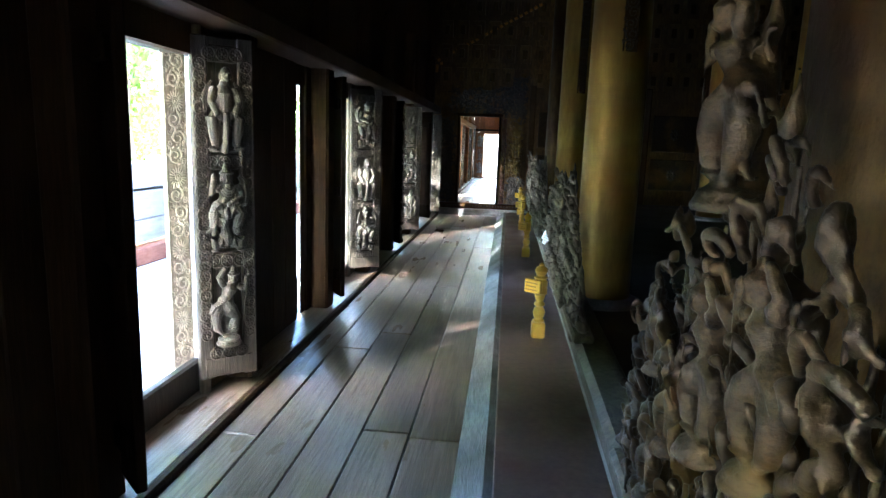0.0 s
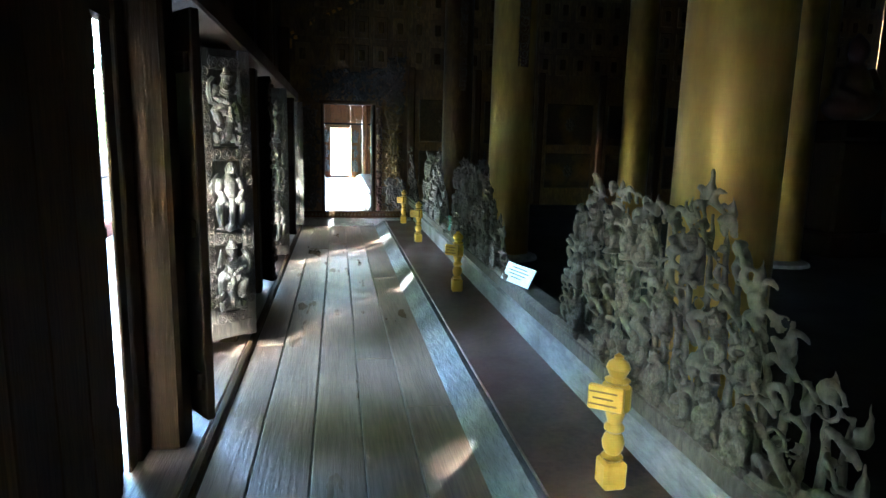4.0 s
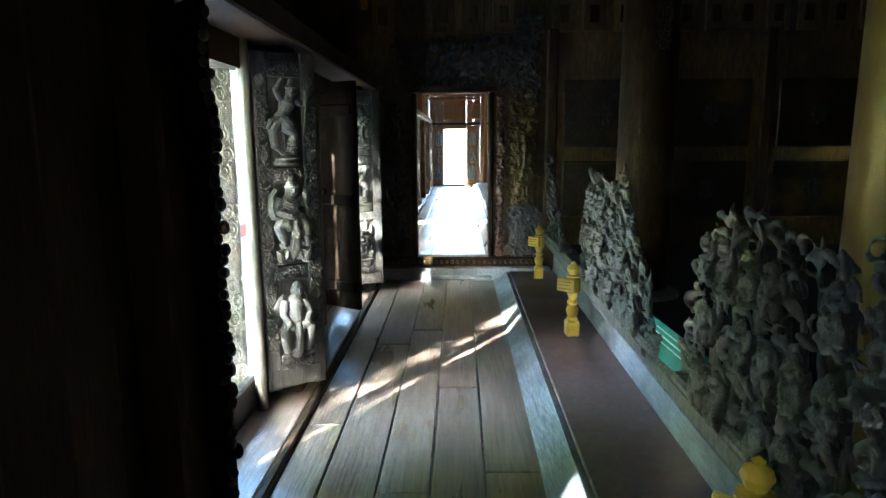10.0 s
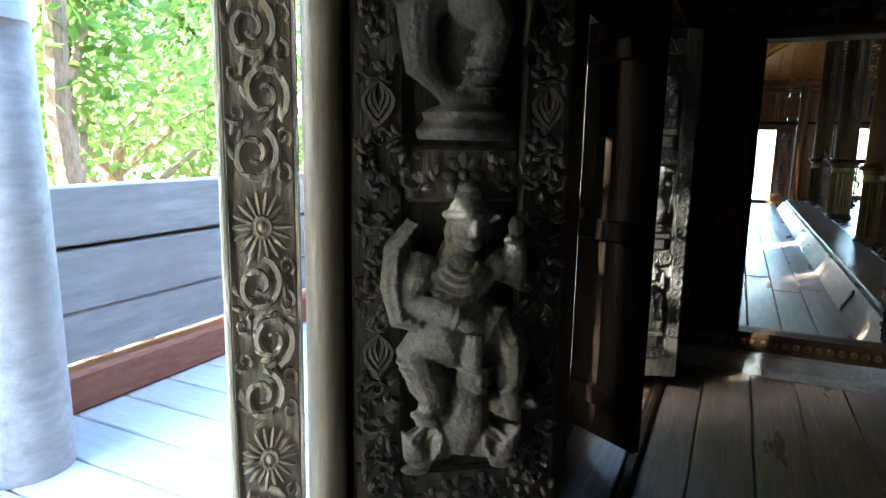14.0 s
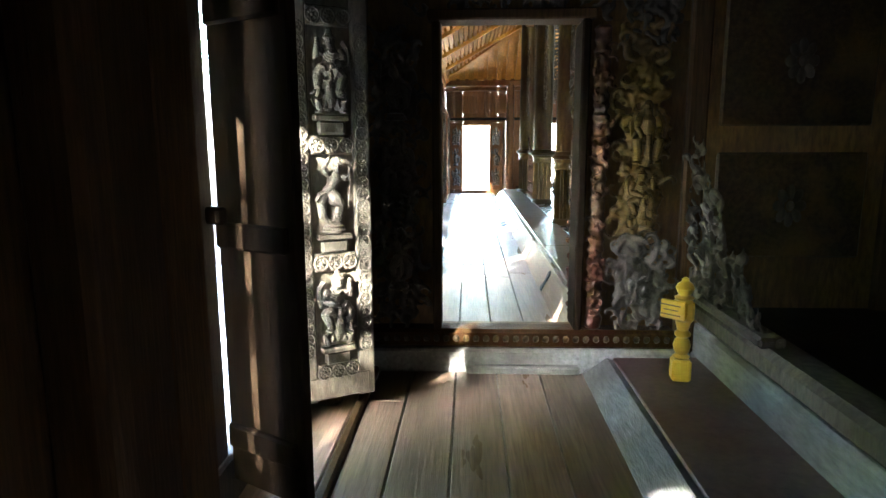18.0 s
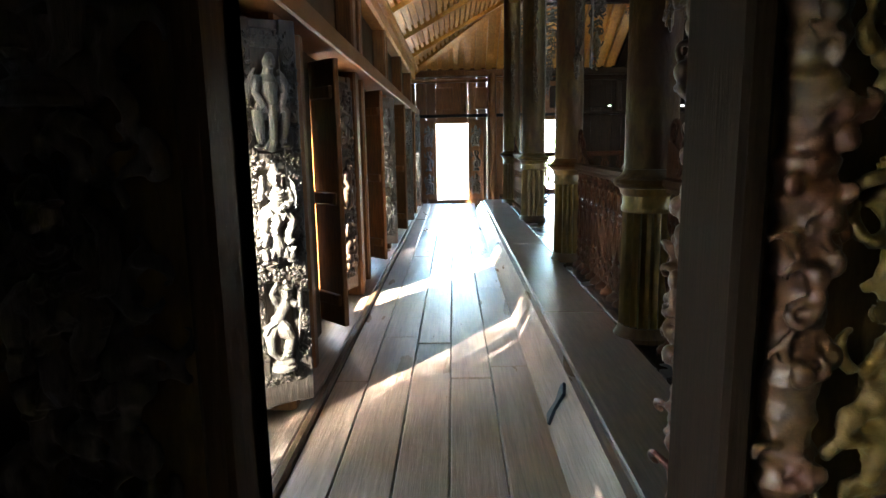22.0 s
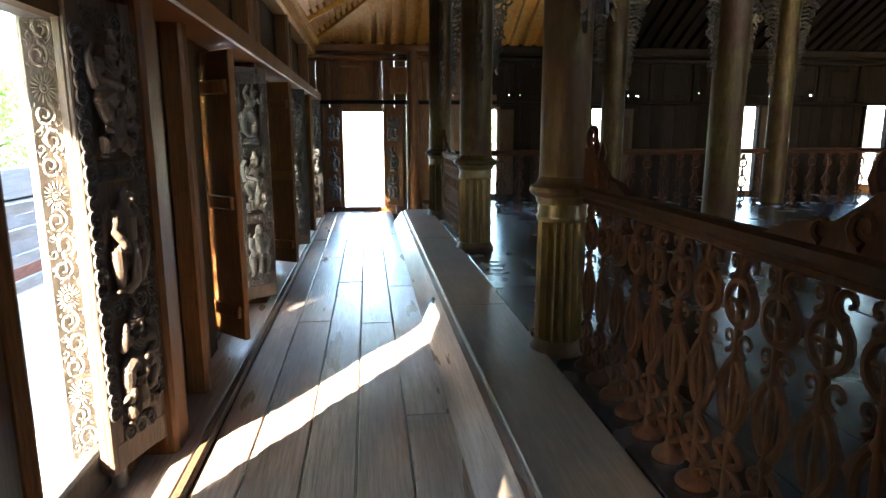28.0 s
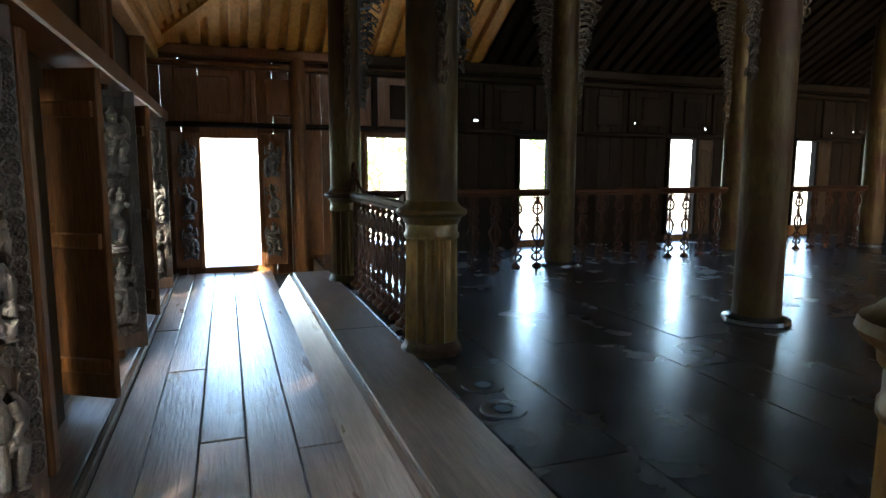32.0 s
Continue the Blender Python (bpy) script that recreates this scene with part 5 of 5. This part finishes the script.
# ---------------------------------------------------------------- carving on the end wall
def carved_panel(w, h, seed, mat, count, name, label, at, fig=()):
    r = random.Random(seed)
    g = Geo()
    for k in range(count):
        x, z = r.uniform(-w / 2, w / 2), r.uniform(0, h)
        q = r.uniform(0.05, 0.095)
        if k % 3:
            comma(g, x, -0.02, z, q, r.uniform(0, 6.28), r.choice((-1, 1)), "xz", r.uniform(0.16, 0.24))
        else:
            spiral(g, x, -0.025, z, q * 0.5, r.uniform(0, 6.28), r.choice((-1, 1)), q * 0.12, 1.2, 0.01, "xz", 12, 6)
    p = part(name, blended(g, name, mat, 0.0075), None, end_wall_1, label, at=at)
    for (x, z, sc, k) in fig:
        f = part("figure", FIGS[k].copy(), None, p, at=(x, -0.02, z))
        f.data.materials.clear()
        f.data.materials.append(mat)
        f.scale = (sc, sc, sc)
    return p


FACE = END1 - 0.03
carved_panel(0.28, 0.5, 51, M_FIG, 170, "carved_foot_panel", "grey carved leaf scrolls", (0.17, FACE, 0.3), ((-0.02, 0.1, 0.3, 2),))
carved_panel(0.22, 1.2, 52, M_GILT, 280, "carved_panel", "gilded scroll carving with figures", (0.15, FACE, 0.82), ((0.0, 0.05, 0.36, 0), (0.02, 0.42, 0.4, 3)))
carved_panel(0.26, 1.7, 53, M_LEAF, 320, "carved_panel", "dark scroll carving", (-1.27, FACE, 0.3), ((0, 0.2, 0.4, 1), (0, 0.7, 0.4, 2), (0, 1.2, 0.4, 1)))
carved_panel(1.35, 0.5, 54, M_LEAF, 420, "carved_crest", "dark scroll crest above the doorway", (-0.55, FACE, 2.12))
carved_panel(0.24, 0.9, 55, M_LEAF, 200, "carved_panel", "dark scroll carving", (0.2, FACE, 1.95))
g = Geo()
prof = [(0.05, 0.0), (0.06, 0.02), (0.06, 0.07), (0.045, 0.09)]
z = 0.1
while z < 1.7:
    prof += [(0.045, z), (0.056, z + 0.02), (0.048, z + 0.05), (0.058, z + 0.08), (0.044, z + 0.1)]
    z += 0.12
g.lathe((0, 0, 0), [(q * 0.86, h) for q, h in prof], 14)
rnd = random.Random(61)
for k in range(70):
    a, z = rnd.uniform(-2.6, -0.5), 0.1 + 1.55 * rnd.random()
    x, y = 0.05 * math.cos(a), 0.05 * math.sin(a)
    comma(g, x * 0.86, y * 0.86, z, rnd.uniform(0.03, 0.05), rnd.uniform(0, 6.28), rnd.choice((-1, 1)), "xz", 0.24)
    if k % 3 == 0:
        g.ball((x * 1.1, y * 1.1, z), (0.018, 0.016, 0.022), None, 8, 6)
part("colonnette", blended(g, "colonnette", M_RED, 0.006), None, end_wall_1, "carved red lacquered and gilt colonnette", at=(-0.09, FACE - 0.02, 0.26))
back = part("colonnette", bpy.data.meshes["colonnette"].copy(), None, end_wall_1, "dark red lacquered carved colonnette", at=(-0.155, END1 + 0.17, 0.2))
back.data.materials.clear()
back.data.materials.append(M_RED)
back.rotation_euler = (0, 0, radians(-80))
for i in range(34):
    for j in range(4):
        x, z = -1.35 + i * 0.32, 2.75 + j * 0.46
        if z < 4.4:
            part("coffer", Geo().box((0, 0, 0), (0.24, 0.03, 0.36), 0.012), M_GILTWALL, end_wall_1, at=(x, FACE + 0.02, z + 0.1))
            # Bosses towards the inner hall are a darker colour in place of shade
            part("coffer_boss", Geo().box((0, 0, 0), (0.1, 0.03, 0.18), 0.012), M_FLUTE if x < 0.7 else M_DULL, end_wall_1, at=(x, FACE + 0.0, z + 0.1))
for i in range(7):
    for z, h in ((1.0, 0.62), (1.82, 0.72)):
        part("wall_panel", Geo().box((0, 0, 0), (0.86, 0.03, h), 0.02), M_TARNISH, end_wall_1, at=(1.03 + i * 1.15, FACE + 0.025, z))
        part("panel_boss", ROSETTE, M_TARNISH, end_wall_1, at=(1.03 + i * 1.15, FACE + 0.008, z)).scale = (2.6, 2.0, 3.4)
for i in range(8):
    part("pilaster", Geo().box((0, 0, 0), (0.12, 0.06, 2.6), 0.015), M_WALL, end_wall_1, at=(0.46 + i * 1.15, FACE, 1.4))

# ---------------------------------------------------------------- balustrade
def baluster():
    b = thing("baluster", "reddish carved wooden baluster with looped scrolls and a ring", "baluster", "balusters of the railing")
    part("foot", Geo().lathe((0, 0, 0), [(0.058, 0.001), (0.06, 0.014), (0.05, 0.03), (0.028, 0.042), (0.016, 0.058), (0.013, 0.09)], 14), M_RAIL, b, smooth=True)
    part("stem", Geo().lathe((0, 0, 0), [(0.013, 0.08), (0.013, 0.24), (0.022, 0.262), (0.013, 0.285), (0.012, 0.48), (0.022, 0.5), (0.013, 0.52), (0.012, 0.8), (0.02, 0.82)], 10), M_RAIL, b, smooth=True)
    g = Geo()
    for s in (-1, 1):
        g.tube([(0, s * (0.014 + 0.062 * math.sin(math.pi * q / 8)), 0.075 + 0.085 * q / 8) for q in range(9)], 0.0135, 7)
        g.tube([(0, s * (0.014 + 0.05 * math.sin(math.pi * q / 8)), 0.165 + 0.075 * q / 8) for q in range(9)], 0.0125, 7)
        spiral(g, 0, s * 0.058, 0.085, 0.03, 1.57, s, 0.009, 1.1, 0.004, "yz", 11, 6)
    part("lower_loop", g, M_RAIL, b, "dusty grey-brown looped scrolls", smooth=True)
    g = Geo()
    for s in (-1, 1):
        g.tube([(0, s * (0.016 + 0.044 * math.sin(math.pi * q / 8) ** 0.8), 0.285 + 0.21 * q / 8) for q in range(9)], 0.0145, 7)
        spiral(g, 0, s * 0.045, 0.55, 0.038, -1.57, -s, 0.009, 1.1, 0.003, "yz", 11, 6)
        g.tube([(0, s * 0.05, 0.36), (0, s * 0.078, 0.41), (0, s * 0.05, 0.46)], [0.009, 0.015, 0.008], 6)
    part("lyre", g, M_RAIL, b, smooth=True)
    g = Geo()
    g.tube([(0, 0.064 * math.cos(a * math.pi / 8), 0.665 + 0.064 * math.sin(a * math.pi / 8)) for a in range(17)], 0.0145, 7)
    g.tube([(0, -0.05, 0.665), (0, 0.05, 0.665)], 0.008, 6)
    g.ball((0, 0, 0.665), (0.018, 0.018, 0.02), None, 10, 7)
    part("ring", g, M_RAIL, b, smooth=True)
    g = Geo()
    for s in (-1, 1):
        spiral(g, 0, s * 0.045, 0.77, 0.038, 4.71, -s, 0.013, 1.0, 0.004, "yz", 11, 6)
    part("upper_scroll", g, M_RAIL, b, smooth=True)
    return b


BAL = baluster()


def railing(p0, p1, z, n, volute=True):
    """Handrail on balusters between two points."""
    p0, p1 = Vector((*p0, z)), Vector((*p1, z))
    d = p1 - p0
    ang = math.degrees(math.atan2(d.y, d.x)) - 90
    rail = thing("handrail", "dark reddish moulded handrail with end volutes", "handrail", "handrails", at=tuple(p0))
    rail.rotation_euler = (0, 0, radians(ang))
    L = d.length
    g = Geo().prism([(0.0, -0.03), (0.0, 0.03), (0.02, 0.045), (0.05, 0.04), (0.065, 0.02), (0.065, -0.02), (0.05, -0.04), (0.02, -0.045)], 0, L, axis=1)
    part("rail", g, M_RAIL, rail, at=(0, 0, 0.955))
    part("under_rail", Geo().box((0, 0, 0), (0.04, L, 0.03), 0.006), M_RAIL, rail, at=(0, L / 2, 0.94))
    if volute:
        for e, s in ((0.16, 1), (L - 0.16, -1)):
            g = Geo()
            g.prism([(-s * 0.16, 0.0), (s * 0.42, 0.0), (s * 0.3, 0.05), (s * 0.14, 0.07), (s * 0.02, 0.15), (-s * 0.06, 0.19), (-s * 0.15, 0.21)][::s], -0.022, 0.022, axis=0)
            spiral(g, 0, -s * 0.085, 0.27, 0.07, -1.57, -s, 0.02, 1.15, 0.002, "yz", 14, 7)
            spiral(g, -0.02, s * 0.04, 0.07, 0.05, -1.57, s, 0.016, 1.2, 0.004, "yz", 12, 6)
            spiral(g, -0.02, s * 0.18, 0.045, 0.035, -1.57, s, 0.012, 1.2, 0.004, "yz", 12, 6)
            spike(g, 0, s * 0.03, 0.15, 0.1, 0.02 * s, 0.02)
            spike(g, 0, -s * 0.02, 0.17, 0.12, -0.02 * s, 0.02)
            part("volute", g, M_RAIL, rail, smooth=True, at=(0, e, 1.018))
    for k in range(n):
        q = p0 + d * ((k + 0.5) / n)
        m = Matrix.Translation(q) @ R(0, 0, ang).to_4x4() @ Matrix.Diagonal((1.1, 1.1, 1.15, 1.0))
        copy_thing(BAL, m)


railing((0.6, END1 + 0.2), (0.6, 15.38), 0.2, 12)
railing((0.6, 15.82), (0.6, 17.98), 0.2, 11)
railing((0.6, 21.77), (0.58, 24.24), 0.2, 12)
railing((0.78, 24.55), (3.24, 24.7), 0.2, 8, False)
railing((3.66, 24.76), (6.4, 24.95), 0.2, 9, False)
railing((6.82, 25.0), (9.4, 25.0), 0.2, 8, False)
for o in list(BAL.children_recursive) + [BAL]:
    bpy.data.objects.remove(o)

# doors of the end wall
for (x0, s) in ((-1.04, -1), (-0.29, 1)):
    d = thing("door_leaf", "open warm teak door leaf with carved panels", "door", "end wall door leaves", at=(x0 + s * 0.02, END2 - 0.02, 0.1))
    part("panel", Geo().box((0, 0, 0), (0.36, 0.04, 1.85), 0.006), M_WARM, d, at=(s * 0.19, 0, 0.93))
    for k, z in enumerate((0.12, 0.68, 1.24)):
        part("figure", FIGS[k], None, d, at=(s * 0.19, -0.01, z)).scale = (0.5, 0.5, 0.5)
    d.rotation_euler = (0, 0, radians(-18 * s))
for (a, b, z0, z1) in holes[1:]:
    d = thing("door_leaf", "open dark teak door leaf beside the end doorway", "door", "end wall door leaves", at=(b + 0.02, END2 - 0.02, z0))
    part("panel", Geo().box((0, 0, 0), (0.3, 0.04, z1 - z0), 0.006), M_WALL, d, at=(0.16, 0, (z1 - z0) / 2))
    part("moulding", Geo().box((0, 0, 0), (0.18, 0.02, (z1 - z0) * 0.8), 0.008), M_WALL, d, at=(0.16, -0.028, (z1 - z0) / 2))
    d.rotation_euler = (0, 0, radians(-14))

# openwork wings hanging below the beams on the pavilion columns
def column_wing(x, y, z, turn, w, h, seed):
    r = random.Random(seed)
    c = thing("column_wing", "tarnished gilt openwork carving hanging on a column", "carving", "column wings", at=(x, y, z))
    g = Geo()
    n = int(h * 75)
    for k in range(n):
        f = r.random() ** 0.8
        wide = w * (0.12 + 0.88 * f ** 1.5)
        s = r.uniform(0.025, 0.055)
        spiral(g, r.uniform(0, wide), r.uniform(-0.02, 0.02), h * f, s, r.uniform(0, 6.28), r.choice((-1, 1)), s * 0.27, r.uniform(0.7, 1.3), 0.015, "xz", 8, 5)
    for k in range(int(h / 0.07)):
        f = k * 0.07 / h
        wide = w * (0.12 + 0.88 * f ** 1.5)
        g.tube([(0, 0, h * f), (wide * 0.6, 0, h * f + 0.03), (wide, 0, h * f - 0.03)], [0.02, 0.017, 0.007], 5)
    part("openwork", g, M_TARNISH, c, smooth=True)
    part("spine", Geo().box((0, 0, 0), (0.03, 0.045, h), 0.008), M_TARNISH, c, at=(0.0, 0, h / 2))
    c.rotation_euler = (0, 0, radians(turn))


for k, (x, y) in enumerate(((0.57, 15.6), (0.57, 18.2), (0.6, 21.55), (0.54, 24.45))):
    column_wing(x + 0.175, y, 2.15, 0, 0.5, 1.95, 70 + k)
    column_wing(x, y - 0.185, 2.05, -90, 0.16, 1.5, 80 + k)
for k, (x, y) in enumerate(((3.5, 21.5), (3.45, 24.75), (6.6, 25.0))):
    column_wing(x + 0.175, y, 2.2, 0, 0.5, 1.95, 90 + k)
    column_wing(x - 0.175, y, 2.2, 180, 0.5, 1.95, 95 + k)

STRIP_COLUMN = scroll_strip(0.11, 1.9, 9, M_TARNISH, step=0.07)
for (x, y) in ((0.75, 4.3), (0.82, 7.75), (0.84, 10.6)):
    c = thing("column_ornament", "tarnished gilt scroll strip fixed to a column", "carving", "column strips", at=(x + 0.03, y - 0.196, 2.15))
    part("scroll_relief", STRIP_COLUMN, None, c)
    part("backing", Geo().box((0, 0, 0), (0.1, 0.02, 1.9), 0.004), M_DULL, c, at=(0, 0.006, 0.95))

# slatted rail on the terrace
rail = thing("terrace_rail", "bleached slatted timber rail on the terrace", "railing", at=(-3.45, 16.2, -0.03))
for j in range(4):
    part("slat", Geo().box((0, 0, 0), (0.035, 5.4, 0.1), 0.006), M_PARAPET, rail, at=(0, 2.7, 0.3 + j * 0.21))
for k in range(4):
    part("rail_post", Geo().box((0, 0, 0), (0.06, 0.08, 1.08), 0.006), M_PARAPET, rail, at=(-0.05, 0.1 + k * 1.73, 0.54))

# seated statue on a tall stand in the inner hall
stand = thing("statue_stand", "stepped statue stand, assumed, coloured dark as in shade", "stand", at=(4.55, 7.9, 0.38))
for j, (w, z0, z1) in enumerate(((0.8, 0.001, 0.25), (0.6, 0.25, 1.2), (0.75, 1.2, 1.4))):
    # Assumed stand; the hall's darkness is put into its colour
    part("step", Geo().box((0, 0, 0), (w, w, z1 - z0), 0.03), M_SHADE_TEAK, stand, at=(0, 0, (z0 + z1) / 2))
g = Geo()
g.ball((0, 0, 0.16), (0.3, 0.24, 0.16), None, 16, 10)
g.tube([(0, 0, 0.15), (0, 0, 0.42), (0, 0, 0.58)], [0.2, 0.17, 0.09], 14)
for s in (-1, 1):
    g.tube([(s * 0.16, 0, 0.54), (s * 0.25, -0.06, 0.32), (s * 0.1, -0.2, 0.22)], [0.07, 0.06, 0.045], 9)
g.ball((0, -0.02, 0.72), (0.1, 0.11, 0.13), None, 14, 10)
g.lathe((0, 0, 0.8), [(0.1, 0), (0.06, 0.05), (0.015, 0.11)], 12)
st = part("statue", blended(g, "statue", M_RED, 0.03, False), None, at=(4.55, 7.9, 1.775))
tagged(st, "red lacquered seated statue on a dark stand", "statue")

# bead moulding along the doorway threshold
for k in range(30):
    part("bead", Geo().ball((0, 0, 0), (0.02, 0.012, 0.022), None, 8, 5) if k == 0 else bpy.data.meshes["threshold_bead"], M_TARNISH, end_wall_1, smooth=True, at=(-1.4 + k * 0.06, END1 - 0.112, 0.2)).data.name = "threshold_bead"
